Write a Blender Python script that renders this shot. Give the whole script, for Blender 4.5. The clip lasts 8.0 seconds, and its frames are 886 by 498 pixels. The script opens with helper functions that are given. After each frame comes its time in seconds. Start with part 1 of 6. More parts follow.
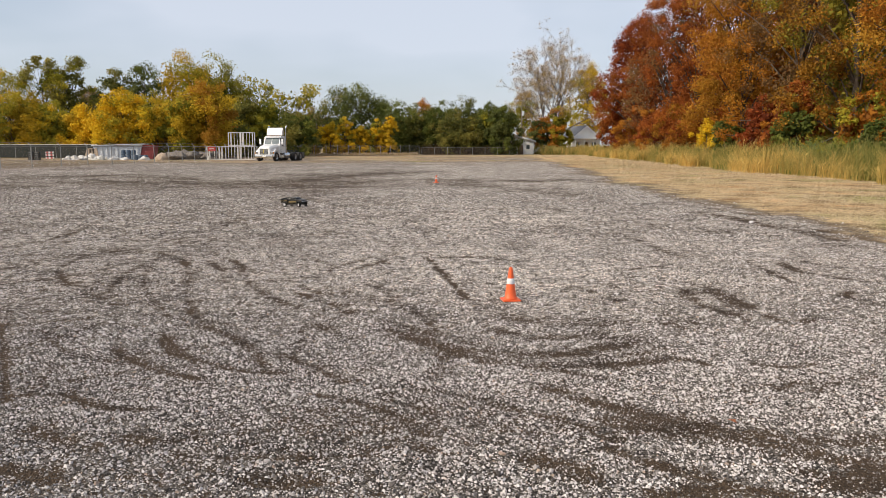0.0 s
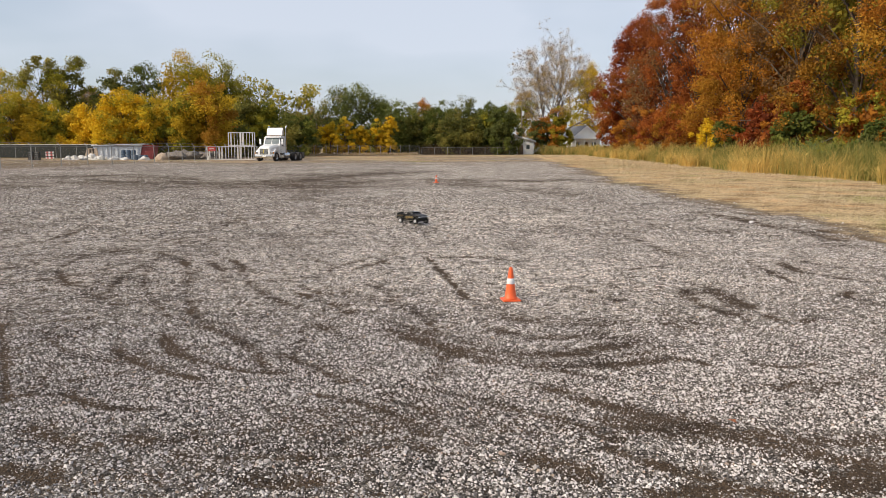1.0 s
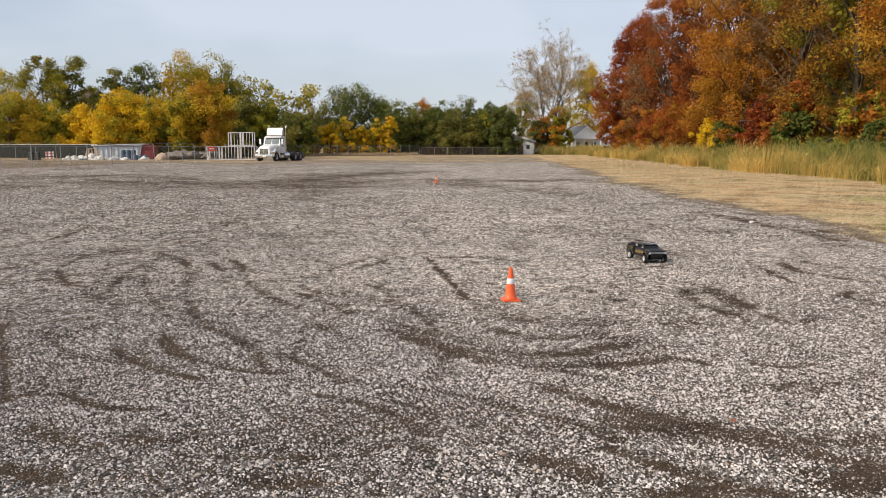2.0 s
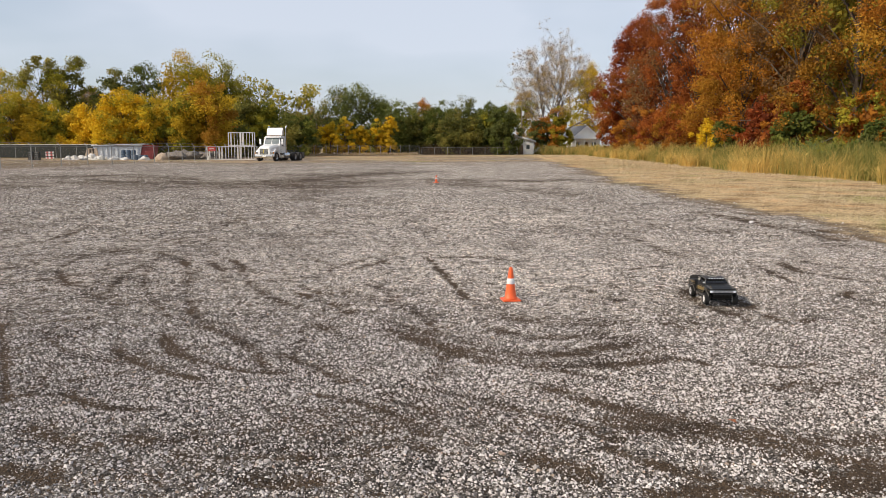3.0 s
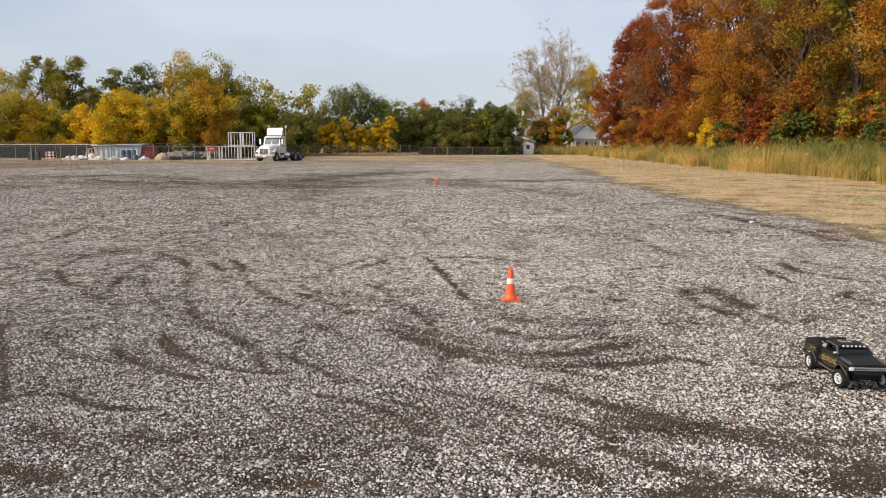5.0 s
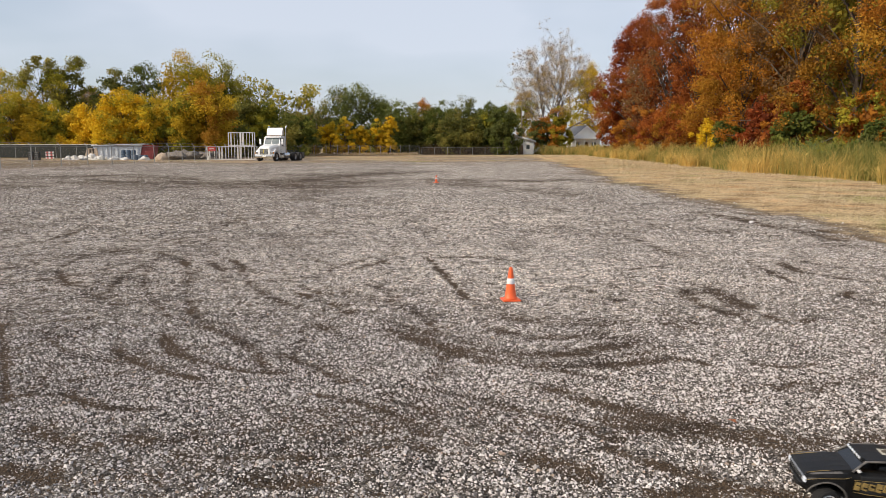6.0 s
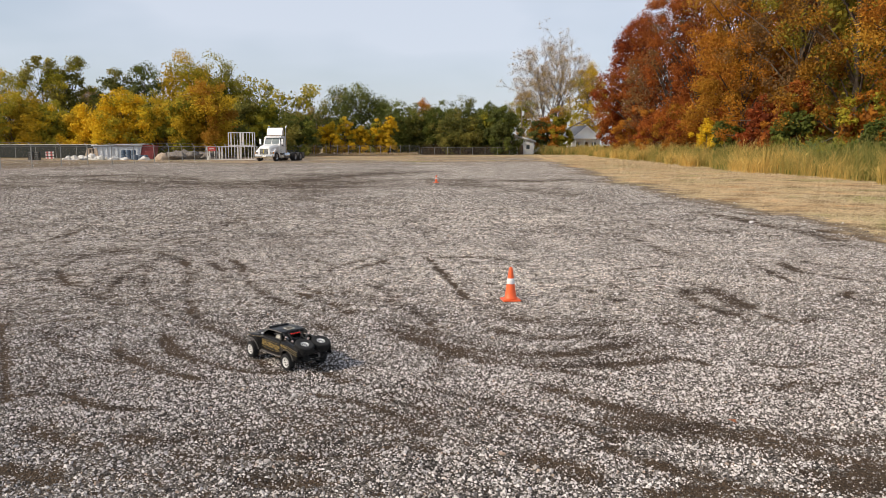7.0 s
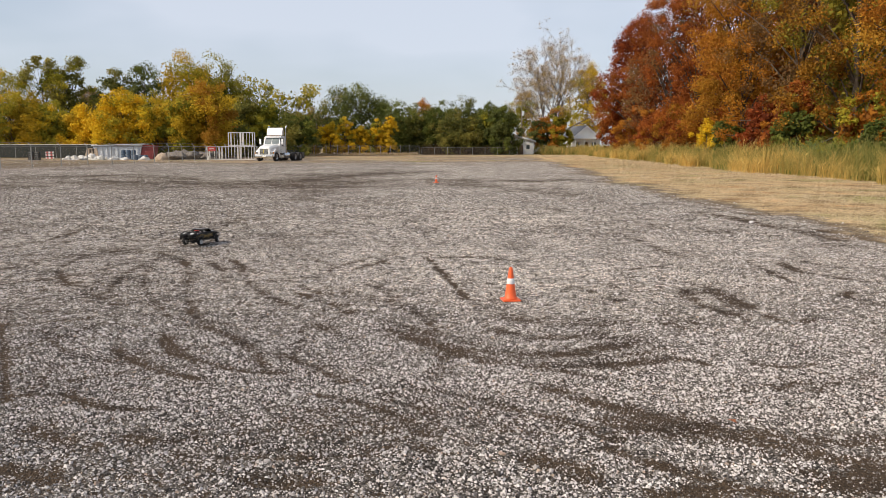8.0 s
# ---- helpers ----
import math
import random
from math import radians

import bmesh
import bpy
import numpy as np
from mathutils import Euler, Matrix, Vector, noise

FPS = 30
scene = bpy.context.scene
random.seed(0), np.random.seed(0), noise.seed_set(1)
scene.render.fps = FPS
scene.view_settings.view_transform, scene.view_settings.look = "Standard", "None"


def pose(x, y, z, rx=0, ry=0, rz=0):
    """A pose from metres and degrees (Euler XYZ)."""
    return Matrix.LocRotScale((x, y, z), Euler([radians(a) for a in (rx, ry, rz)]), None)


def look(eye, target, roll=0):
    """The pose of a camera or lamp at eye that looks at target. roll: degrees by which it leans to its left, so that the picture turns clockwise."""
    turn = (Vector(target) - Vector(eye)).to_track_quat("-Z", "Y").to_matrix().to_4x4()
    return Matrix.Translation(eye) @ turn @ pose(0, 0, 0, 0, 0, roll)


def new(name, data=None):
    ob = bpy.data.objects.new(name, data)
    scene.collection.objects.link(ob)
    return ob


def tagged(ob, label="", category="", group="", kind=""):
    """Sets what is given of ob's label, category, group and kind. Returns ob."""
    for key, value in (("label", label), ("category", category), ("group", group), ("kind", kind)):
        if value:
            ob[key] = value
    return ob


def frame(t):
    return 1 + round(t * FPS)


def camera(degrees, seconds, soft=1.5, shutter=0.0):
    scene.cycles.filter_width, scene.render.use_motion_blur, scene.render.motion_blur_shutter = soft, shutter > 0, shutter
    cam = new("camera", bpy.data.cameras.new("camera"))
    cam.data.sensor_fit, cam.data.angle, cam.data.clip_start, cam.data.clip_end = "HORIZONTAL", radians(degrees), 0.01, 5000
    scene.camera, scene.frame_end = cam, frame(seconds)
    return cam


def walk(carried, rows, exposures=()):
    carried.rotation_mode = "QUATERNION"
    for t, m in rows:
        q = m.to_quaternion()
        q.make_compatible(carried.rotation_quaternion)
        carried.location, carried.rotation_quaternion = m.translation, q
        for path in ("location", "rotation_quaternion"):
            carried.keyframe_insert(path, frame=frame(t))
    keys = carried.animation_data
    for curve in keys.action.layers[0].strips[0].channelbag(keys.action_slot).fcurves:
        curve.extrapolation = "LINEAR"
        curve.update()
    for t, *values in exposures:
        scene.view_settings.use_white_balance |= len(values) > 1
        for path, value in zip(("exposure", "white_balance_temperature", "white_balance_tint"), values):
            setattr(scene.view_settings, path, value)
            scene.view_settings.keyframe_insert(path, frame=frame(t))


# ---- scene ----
# The camera stands on a tripod at the edge of a gravel lot.
cam = camera(60.28, 8.0, soft=0.74, shutter=0.1)
AXLE = Matrix.Rotation(radians(90), 4, "X")   # turns a lathe axis into a wheel axis
EYE = pose(0, 0, 1.7, 90 - 7.657, 0, 0)
walk(cam, [(0.0, EYE), (8.0, EYE)], exposures=[(0.0, 0.02, 6690, 12.0), (8.0, 0.02, 6690, 12.0)])

# ---- light: a hazy autumn sky and a low soft sun behind the camera's left shoulder ----
SUN_ELEVATION, SUN_AZIMUTH = 36.0, 205.0   # degrees; the azimuth is counted from +x towards +y
world = bpy.data.worlds.new("sky")
scene.world = world
world.use_nodes = True
wn, wl = world.node_tree.nodes, world.node_tree.links
wn.clear()
w_out, w_bg = wn.new("ShaderNodeOutputWorld"), wn.new("ShaderNodeBackground")
w_sky = wn.new("ShaderNodeTexSky")
w_sky.sky_type, w_sky.sun_disc = "NISHITA", False
w_sky.sun_elevation, w_sky.sun_rotation = radians(SUN_ELEVATION), radians(90 - SUN_AZIMUTH)
w_sky.air_density, w_sky.dust_density, w_sky.ozone_density = 1.2, 0.8, 4.0
w_co, w_map = wn.new("ShaderNodeTexCoord"), wn.new("ShaderNodeMapping")
w_map.inputs["Scale"].default_value = (1.1, 1.1, 3.4)
w_noise, w_ramp = wn.new("ShaderNodeTexNoise"), wn.new("ShaderNodeValToRGB")
w_noise.inputs["Scale"].default_value, w_noise.inputs["Detail"].default_value = 1.5, 4.0
w_noise.inputs["Roughness"].default_value = 0.5
w_ramp.color_ramp.elements[0].position, w_ramp.color_ramp.elements[1].position = 0.34, 0.64
w_ramp.color_ramp.elements[0].color = (0.25, 0.25, 0.25, 1)
w_ramp.color_ramp.elements[1].color = (0.80, 0.80, 0.80, 1)
w_mix = wn.new("ShaderNodeMixRGB")
w_mix.inputs["Color2"].default_value = (7.2, 7.95, 9.2, 1)     # thin bright cloud
wl.new(w_co.outputs["Generated"], w_map.inputs["Vector"])
wl.new(w_map.outputs["Vector"], w_noise.inputs["Vector"])
wl.new(w_noise.outputs["Fac"], w_ramp.inputs["Fac"])
wl.new(w_ramp.outputs["Color"], w_mix.inputs["Fac"])
wl.new(w_sky.outputs["Color"], w_mix.inputs["Color1"])
wl.new(w_mix.outputs["Color"], w_bg.inputs["Color"])
wl.new(w_bg.outputs["Background"], w_out.inputs["Surface"])
w_bg.inputs["Strength"].default_value = 0.1

sun = new("sun", bpy.data.lights.new("sun", "SUN"))
sun.data.energy, sun.data.angle, sun.data.color = 3.9, radians(3.0), (1.0, 0.90, 0.74)
sun_dir = Vector((math.cos(radians(SUN_AZIMUTH)) * math.cos(radians(SUN_ELEVATION)),
                  math.sin(radians(SUN_AZIMUTH)) * math.cos(radians(SUN_ELEVATION)), math.sin(radians(SUN_ELEVATION))))
sun.matrix_world = look(sun_dir * 60, (0, 0, 0))

# ---- materials ----
def material(name, rough=0.6, metal=0.0, spec=0.5):
    m = bpy.data.materials.new(name)
    m.use_nodes = True
    b = m.node_tree.nodes["Principled BSDF"]
    b.inputs["Roughness"].default_value, b.inputs["Metallic"].default_value = rough, metal
    b.inputs["Specular IOR Level"].default_value = spec
    return m, m.node_tree.nodes, m.node_tree.links, b


def ramp(nodes, stops):
    r = nodes.new("ShaderNodeValToRGB")
    e = r.color_ramp.elements
    while len(e) < len(stops):
        e.new(0.5)
    for el, (p, c) in zip(e, stops):
        el.position, el.color = p, (*c, 1)
    return r


def noise_tex(nodes, links, scale, detail=4.0, coord="Object", rough=0.55):
    co, n = nodes.new("ShaderNodeTexCoord"), nodes.new("ShaderNodeTexNoise")
    n.inputs["Scale"].default_value, n.inputs["Detail"].default_value = scale, detail
    n.inputs["Roughness"].default_value = rough
    links.new(co.outputs[coord], n.inputs["Vector"])
    return n


def plain(name, color, rough=0.6, metal=0.0, vary=0.12, scale=8.0, bump=0.0, spec=0.5):
    """A surface with mottling at two scales and a fine relief."""
    m, n, l, b = material(name, rough, metal, spec)
    a, c = noise_tex(n, l, scale), noise_tex(n, l, scale * 11, 2.0)
    add = n.new("ShaderNodeMath")
    add.operation = "MULTIPLY_ADD"
    add.inputs[1].default_value = 0.45
    l.new(c.outputs["Fac"], add.inputs[0]), l.new(a.outputs["Fac"], add.inputs[2])
    lo = tuple(x * (1 - vary) for x in color)
    hi = tuple(min(1, x * (1 + vary)) for x in color)
    r = ramp(n, [(0.45, lo), (1.0, hi)])
    l.new(add.outputs[0], r.inputs["Fac"]), l.new(r.outputs["Color"], b.inputs["Base Color"])
    rr = n.new("ShaderNodeMapRange")
    rr.inputs["To Min"].default_value, rr.inputs["To Max"].default_value = max(0.03, rough - 0.1), min(1, rough + 0.12)
    l.new(a.outputs["Fac"], rr.inputs["Value"]), l.new(rr.outputs["Result"], b.inputs["Roughness"])
    if bump:
        bp = n.new("ShaderNodeBump")
        bp.inputs["Strength"].default_value, bp.inputs["Distance"].default_value = bump, 0.004
        l.new(c.outputs["Fac"], bp.inputs["Height"]), l.new(bp.outputs["Normal"], b.inputs["Normal"])
    return m


def leaf_material(name, stops, gloss=0.08, gain=1.55):
    """Leaves: every leaf its own tint, every bough its own tone (low inside crowns, painting shade), some light passing
    through.
    """
    m, n, l, b = material(name, 0.6, 0.0, gloss)
    geo, tone = n.new("ShaderNodeNewGeometry"), n.new("ShaderNodeAttribute")
    tone.attribute_name = "tone"
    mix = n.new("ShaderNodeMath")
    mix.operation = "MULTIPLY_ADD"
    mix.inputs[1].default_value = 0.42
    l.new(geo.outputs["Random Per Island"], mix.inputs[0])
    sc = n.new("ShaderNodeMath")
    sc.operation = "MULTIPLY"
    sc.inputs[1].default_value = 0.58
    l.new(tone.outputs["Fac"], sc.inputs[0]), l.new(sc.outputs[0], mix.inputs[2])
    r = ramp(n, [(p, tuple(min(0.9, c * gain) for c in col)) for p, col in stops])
    l.new(mix.outputs[0], r.inputs["Fac"])
    l.new(r.outputs["Color"], b.inputs["Base Color"])
    tr, ms = n.new("ShaderNodeBsdfTranslucent"), n.new("ShaderNodeMixShader")
    ms.inputs["Fac"].default_value = 0.36
    l.new(r.outputs["Color"], tr.inputs["Color"])
    l.new(b.outputs["BSDF"], ms.inputs[1]), l.new(tr.outputs["BSDF"], ms.inputs[2])
    l.new(ms.outputs["Shader"], n["Material Output"].inputs["Surface"])
    return m


LEAF = {
    "rust": leaf_material("leaves_rust", [(0.05, (0.10, 0.030, 0.012)), (0.4, (0.25, 0.072, 0.018)), (0.75, (0.40, 0.13, 0.024)), (1, (0.48, 0.20, 0.04))], gain=1.22),
    "red": leaf_material("leaves_red", [(0.05, (0.10, 0.025, 0.012)), (0.5, (0.26, 0.060, 0.018)), (1, (0.42, 0.13, 0.03))], gain=1.2),
    "orange": leaf_material("leaves_orange", [(0.05, (0.13, 0.05, 0.012)), (0.45, (0.33, 0.13, 0.018)), (0.8, (0.48, 0.22, 0.03)), (1, (0.50, 0.30, 0.05))], gain=1.3),
    "gold": leaf_material("leaves_gold", [(0.05, (0.13, 0.095, 0.012)), (0.4, (0.33, 0.22, 0.018)), (0.8, (0.50, 0.34, 0.026)), (1, (0.56, 0.42, 0.055))]),
    "yellow": leaf_material("leaves_yellow", [(0.05, (0.18, 0.13, 0.012)), (0.4, (0.48, 0.30, 0.016)), (1, (0.66, 0.46, 0.03))]),
    "goldgreen": leaf_material("leaves_gold_green", [(0.05, (0.06, 0.07, 0.012)), (0.4, (0.19, 0.175, 0.02)), (0.75, (0.34, 0.27, 0.026)), (1, (0.46, 0.34, 0.04))]),
    "olive": leaf_material("leaves_olive", [(0.05, (0.05, 0.055, 0.016)), (0.5, (0.14, 0.13, 0.03)), (1, (0.28, 0.22, 0.05))]),
    "green": leaf_material("leaves_green", [(0.05, (0.035, 0.048, 0.012)), (0.5, (0.09, 0.105, 0.022)), (1, (0.19, 0.19, 0.035))]),
    "dark": leaf_material("leaves_dark_green", [(0.05, (0.036, 0.044, 0.014)), (0.5, (0.082, 0.092, 0.026)), (1, (0.16, 0.155, 0.042))]),
    "amber": leaf_material("leaves_amber", [(0.05, (0.11, 0.052, 0.012)), (0.4, (0.28, 0.135, 0.018)), (0.8, (0.42, 0.22, 0.028)), (1, (0.48, 0.29, 0.05))], gain=1.32),
    "moss": leaf_material("leaves_moss", [(0.05, (0.06, 0.06, 0.012)), (0.4, (0.17, 0.145, 0.02)), (0.75, (0.31, 0.22, 0.026)), (1, (0.42, 0.28, 0.04))], gain=1.6),
    "brown": leaf_material("leaves_brown", [(0.05, (0.07, 0.04, 0.02)), (0.5, (0.18, 0.10, 0.04)), (1, (0.30, 0.18, 0.07))], gain=1.35),
    "tan": leaf_material("leaves_tan", [(0.05, (0.22, 0.14, 0.05)), (0.5, (0.42, 0.27, 0.09)), (1, (0.58, 0.40, 0.14))], gain=1.15),
    "pale": leaf_material("leaves_pale", [(0.05, (0.16, 0.105, 0.05)), (0.5, (0.30, 0.20, 0.09)), (1, (0.42, 0.29, 0.13))], gain=1.15),
}
BARK = plain("bark", (0.10, 0.075, 0.055), 0.9, vary=0.35, scale=3.0, bump=0.5)
BARK_GREY = plain("grey_bark", (0.15, 0.125, 0.105), 0.9, vary=0.3, scale=3.0, bump=0.5)
BARK_PALE = plain("pale_bark", (0.24, 0.20, 0.16), 0.9, vary=0.3, scale=3.0, bump=0.5)


def stone_material():
    """Crushed limestone: each stone its own grey, a few tan or dark ones, a dusty grain."""
    m, n, l, b = material("crushed_stone", 0.85, 0.0, 0.3)
    geo, g = n.new("ShaderNodeNewGeometry"), noise_tex(n, l, 60.0, 3.0)
    r = ramp(n, [(0.0, (0.07, 0.058, 0.050)), (0.2, (0.20, 0.177, 0.162)), (0.45, (0.52, 0.474, 0.442)), (0.75, (0.76, 0.705, 0.67)), (0.965, (0.79, 0.75, 0.72)), (0.98, (0.42, 0.33, 0.25)), (1, (0.46, 0.34, 0.27))])
    l.new(geo.outputs["Random Per Island"], r.inputs["Fac"])
    d = n.new("ShaderNodeMixRGB")
    d.blend_type, d.inputs["Fac"].default_value = "MULTIPLY", 0.55
    k = ramp(n, [(0.3, (0.62, 0.60, 0.58)), (0.65, (1, 1, 1))])
    l.new(g.outputs["Fac"], k.inputs["Fac"]), l.new(r.outputs["Color"], d.inputs["Color1"]), l.new(k.outputs["Color"], d.inputs["Color2"])
    soil, mud = n.new("ShaderNodeAttribute"), n.new("ShaderNodeMixRGB")     # earth clinging to stones in the scraped tracks, and strays darkened for clods and stone shadows
    soil.attribute_name = "soil"
    mud.inputs["Color2"].default_value = (0.050, 0.037, 0.027, 1)
    l.new(soil.outputs["Fac"], mud.inputs["Fac"]), l.new(d.outputs["Color"], mud.inputs["Color1"])
    l.new(mud.outputs["Color"], b.inputs["Base Color"])
    return m


def ground_material():
    """One sheet: gravel over dark earth where wheels have scraped it bare, and mown dry grass past the lot's edge."""
    m, n, l, b = material("lot_ground", 0.92, 0.0, 0.2)
    co = n.new("ShaderNodeTexCoord")
    vor, vor2 = n.new("ShaderNodeTexVoronoi"), n.new("ShaderNodeTexVoronoi")
    vor.inputs["Scale"].default_value, vor2.inputs["Scale"].default_value = 72.0, 130.0
    for v in (vor, vor2):
        l.new(co.outputs["Object"], v.inputs["Vector"])
    sep = n.new("ShaderNodeSeparateColor")
    l.new(vor.outputs["Color"], sep.inputs["Color"])
    stone = ramp(n, [(0.0, (0.10, 0.088, 0.077)), (0.3, (0.33, 0.30, 0.268)), (0.62, (0.60, 0.555, 0.50)), (1.0, (0.84, 0.79, 0.73))])
    l.new(sep.outputs["Red"], stone.inputs["Fac"])
    # bed darkens the near ground for grit and for shade between stones
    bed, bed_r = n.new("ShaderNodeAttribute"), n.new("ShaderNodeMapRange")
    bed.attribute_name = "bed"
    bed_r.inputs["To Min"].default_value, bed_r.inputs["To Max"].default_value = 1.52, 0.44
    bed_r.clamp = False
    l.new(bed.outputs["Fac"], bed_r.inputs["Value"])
    edge = ramp(n, [(0.0, (1, 1, 1)), (0.4, (0.85, 0.84, 0.83)), (0.68, (0.16, 0.14, 0.125))])
    l.new(vor.outputs["Distance"], edge.inputs["Fac"])
    gravel = n.new("ShaderNodeMixRGB")
    gravel.blend_type, gravel.inputs["Fac"].default_value = "MULTIPLY", 0.8
    l.new(stone.outputs["Color"], gravel.inputs["Color1"]), l.new(edge.outputs["Color"], gravel.inputs["Color2"])
    vor3, sep3, lumps = n.new("ShaderNodeTexVoronoi"), n.new("ShaderNodeSeparateColor"), n.new("ShaderNodeMapRange")
    vor3.inputs["Scale"].default_value = 15.0
    lumps.inputs["To Min"].default_value, lumps.inputs["To Max"].default_value = 0.45, 1.42
    l.new(co.outputs["Object"], vor3.inputs["Vector"]), l.new(vor3.outputs["Color"], sep3.inputs["Color"]), l.new(sep3.outputs["Blue"], lumps.inputs["Value"])
    coarse = n.new("ShaderNodeMixRGB")
    coarse.blend_type, coarse.inputs["Fac"].default_value = "MULTIPLY", 1.0
    l.new(gravel.outputs["Color"], coarse.inputs["Color1"]), l.new(lumps.outputs["Result"], coarse.inputs["Color2"])
    bed_mix = n.new("ShaderNodeMixRGB")
    bed_mix.blend_type, bed_mix.inputs["Fac"].default_value = "MULTIPLY", 1.0
    l.new(coarse.outputs["Color"], bed_mix.inputs["Color1"]), l.new(bed_r.outputs["Result"], bed_mix.inputs["Color2"])
    earth_n = noise_tex(n, l, 45.0, 8.0, rough=0.75)
    earth = ramp(n, [(0.3, (0.028, 0.019, 0.012)), (0.55, (0.086, 0.059, 0.037)), (0.75, (0.18, 0.135, 0.095))])
    l.new(earth_n.outputs["Fac"], earth.inputs["Fac"])
    # bare earth: scraped tracks, broken up by the stones that stayed
    dirt, brk = n.new("ShaderNodeAttribute"), noise_tex(n, l, 6.0, 8.0, rough=0.7)
    dirt.attribute_name = "dirt"
    bsum = n.new("ShaderNodeMath")
    bsum.operation = "MULTIPLY_ADD"
    bsum.inputs[1].default_value = 1.7
    l.new(brk.outputs["Fac"], bsum.inputs[0]), l.new(dirt.outputs["Fac"], bsum.inputs[2])
    bsep = n.new("ShaderNodeMath")
    bsep.operation = "MULTIPLY_ADD"
    bsep.inputs[1].default_value = 0.26
    l.new(sep.outputs["Green"], bsep.inputs[0]), l.new(bsum.outputs[0], bsep.inputs[2])
    bmask = ramp(n, [(0.86, (0, 0, 0)), (1.0, (1, 1, 1))])
    bshift = n.new("ShaderNodeMath")
    bshift.operation = "SUBTRACT"
    bshift.inputs[1].default_value = 0.21
    l.new(bsep.outputs[0], bshift.inputs[0]), l.new(bshift.outputs[0], bmask.inputs["Fac"])
    lot = n.new("ShaderNodeMixRGB")
    l.new(bmask.outputs["Color"], lot.inputs["Fac"])
    l.new(bed_mix.outputs["Color"], lot.inputs["Color1"]), l.new(earth.outputs["Color"], lot.inputs["Color2"])
    # broad tint: dusty, whiter and browner stretches
    tint_n = noise_tex(n, l, 0.16, 5.0)
    tint = ramp(n, [(0.32, (0.88, 0.84, 0.81)), (0.5, (1.06, 1.03, 1.0)), (0.68, (1.18, 1.15, 1.11))])
    mot_n = noise_tex(n, l, 1.1, 9.0, rough=0.75)
    mot = ramp(n, [(0.40, (0.30, 0.28, 0.26)), (0.48, (0.88, 0.87, 0.86)), (0.58, (1.15, 1.14, 1.13))])
    l.new(mot_n.outputs["Fac"], mot.inputs["Fac"])
    mot_m = n.new("ShaderNodeMixRGB")
    mot_m.blend_type, mot_m.inputs["Fac"].default_value = "MULTIPLY", 0.66
    l.new(lot.outputs["Color"], mot_m.inputs["Color1"]), l.new(mot.outputs["Color"], mot_m.inputs["Color2"])
    l.new(tint_n.outputs["Fac"], tint.inputs["Fac"])
    lot2 = n.new("ShaderNodeMixRGB")
    lot2.blend_type, lot2.inputs["Fac"].default_value = "MULTIPLY", 1.0
    l.new(mot_m.outputs["Color"], lot2.inputs["Color1"]), l.new(tint.outputs["Color"], lot2.inputs["Color2"])
    # dry grass
    grass, gn, gn2 = n.new("ShaderNodeAttribute"), noise_tex(n, l, 14.0, 5.0), noise_tex(n, l, 0.22, 5.0)
    grass.attribute_name = "grass"
    gcol = ramp(n, [(0.36, (0.27, 0.20, 0.115)), (0.5, (0.60, 0.47, 0.295)), (0.72, (0.80, 0.67, 0.47))])
    gtint = ramp(n, [(0.36, (0.66, 0.76, 0.46)), (0.46, (1.0, 0.97, 0.86)), (0.56, (1.10, 1.0, 0.88)), (0.66, (1.05, 0.82, 0.62))])
    l.new(gn.outputs["Fac"], gcol.inputs["Fac"]), l.new(gn2.outputs["Fac"], gtint.inputs["Fac"])
    gm = n.new("ShaderNodeMixRGB")
    gm.blend_type, gm.inputs["Fac"].default_value = "MULTIPLY", 1.0
    l.new(gcol.outputs["Color"], gm.inputs["Color1"]), l.new(gtint.outputs["Color"], gm.inputs["Color2"])
    gpat_n, gpatch, gm2 = noise_tex(n, l, 0.7, 10.0, rough=0.78), ramp(n, [(0.42, (0.34, 0.27, 0.20)), (0.52, (0.96, 0.94, 0.90)), (0.64, (1.14, 1.12, 1.08))]), n.new("ShaderNodeMixRGB")
    gm2.blend_type, gm2.inputs["Fac"].default_value = "MULTIPLY", 0.85
    l.new(gpat_n.outputs["Fac"], gpatch.inputs["Fac"]), l.new(gm.outputs["Color"], gm2.inputs["Color1"]), l.new(gpatch.outputs["Color"], gm2.inputs["Color2"])
    gsum = n.new("ShaderNodeMath")
    gsum.operation = "MULTIPLY_ADD"
    gsum.inputs[1].default_value = 0.7
    gmask = ramp(n, [(0.70, (0, 0, 0)), (0.98, (1, 1, 1))])
    gnb = noise_tex(n, l, 2.2, 6.0)
    l.new(gnb.outputs["Fac"], gsum.inputs[0]), l.new(grass.outputs["Fac"], gsum.inputs[2]), l.new(gsum.outputs[0], gmask.inputs["Fac"])
    # trodden brown soil where the gravel runs out
    rim = ramp(n, [(0.60, (0, 0, 0)), (0.80, (0.85, 0.85, 0.85)), (1.08, (0, 0, 0))])
    l.new(gsum.outputs[0], rim.inputs["Fac"])
    soil = n.new("ShaderNodeMixRGB")
    soil.inputs["Color2"].default_value = (0.155, 0.105, 0.06, 1)
    full = n.new("ShaderNodeMixRGB")
    l.new(gmask.outputs["Color"], full.inputs["Fac"])
    l.new(lot2.outputs["Color"], full.inputs["Color1"]), l.new(gm2.outputs["Color"], full.inputs["Color2"])
    l.new(rim.outputs["Color"], soil.inputs["Fac"]), l.new(full.outputs["Color"], soil.inputs["Color1"])
    l.new(soil.outputs["Color"], b.inputs["Base Color"])
    bp = n.new("ShaderNodeBump")
    bp.invert = True
    bp.inputs["Strength"].default_value, bp.inputs["Distance"].default_value = 0.9, 0.015
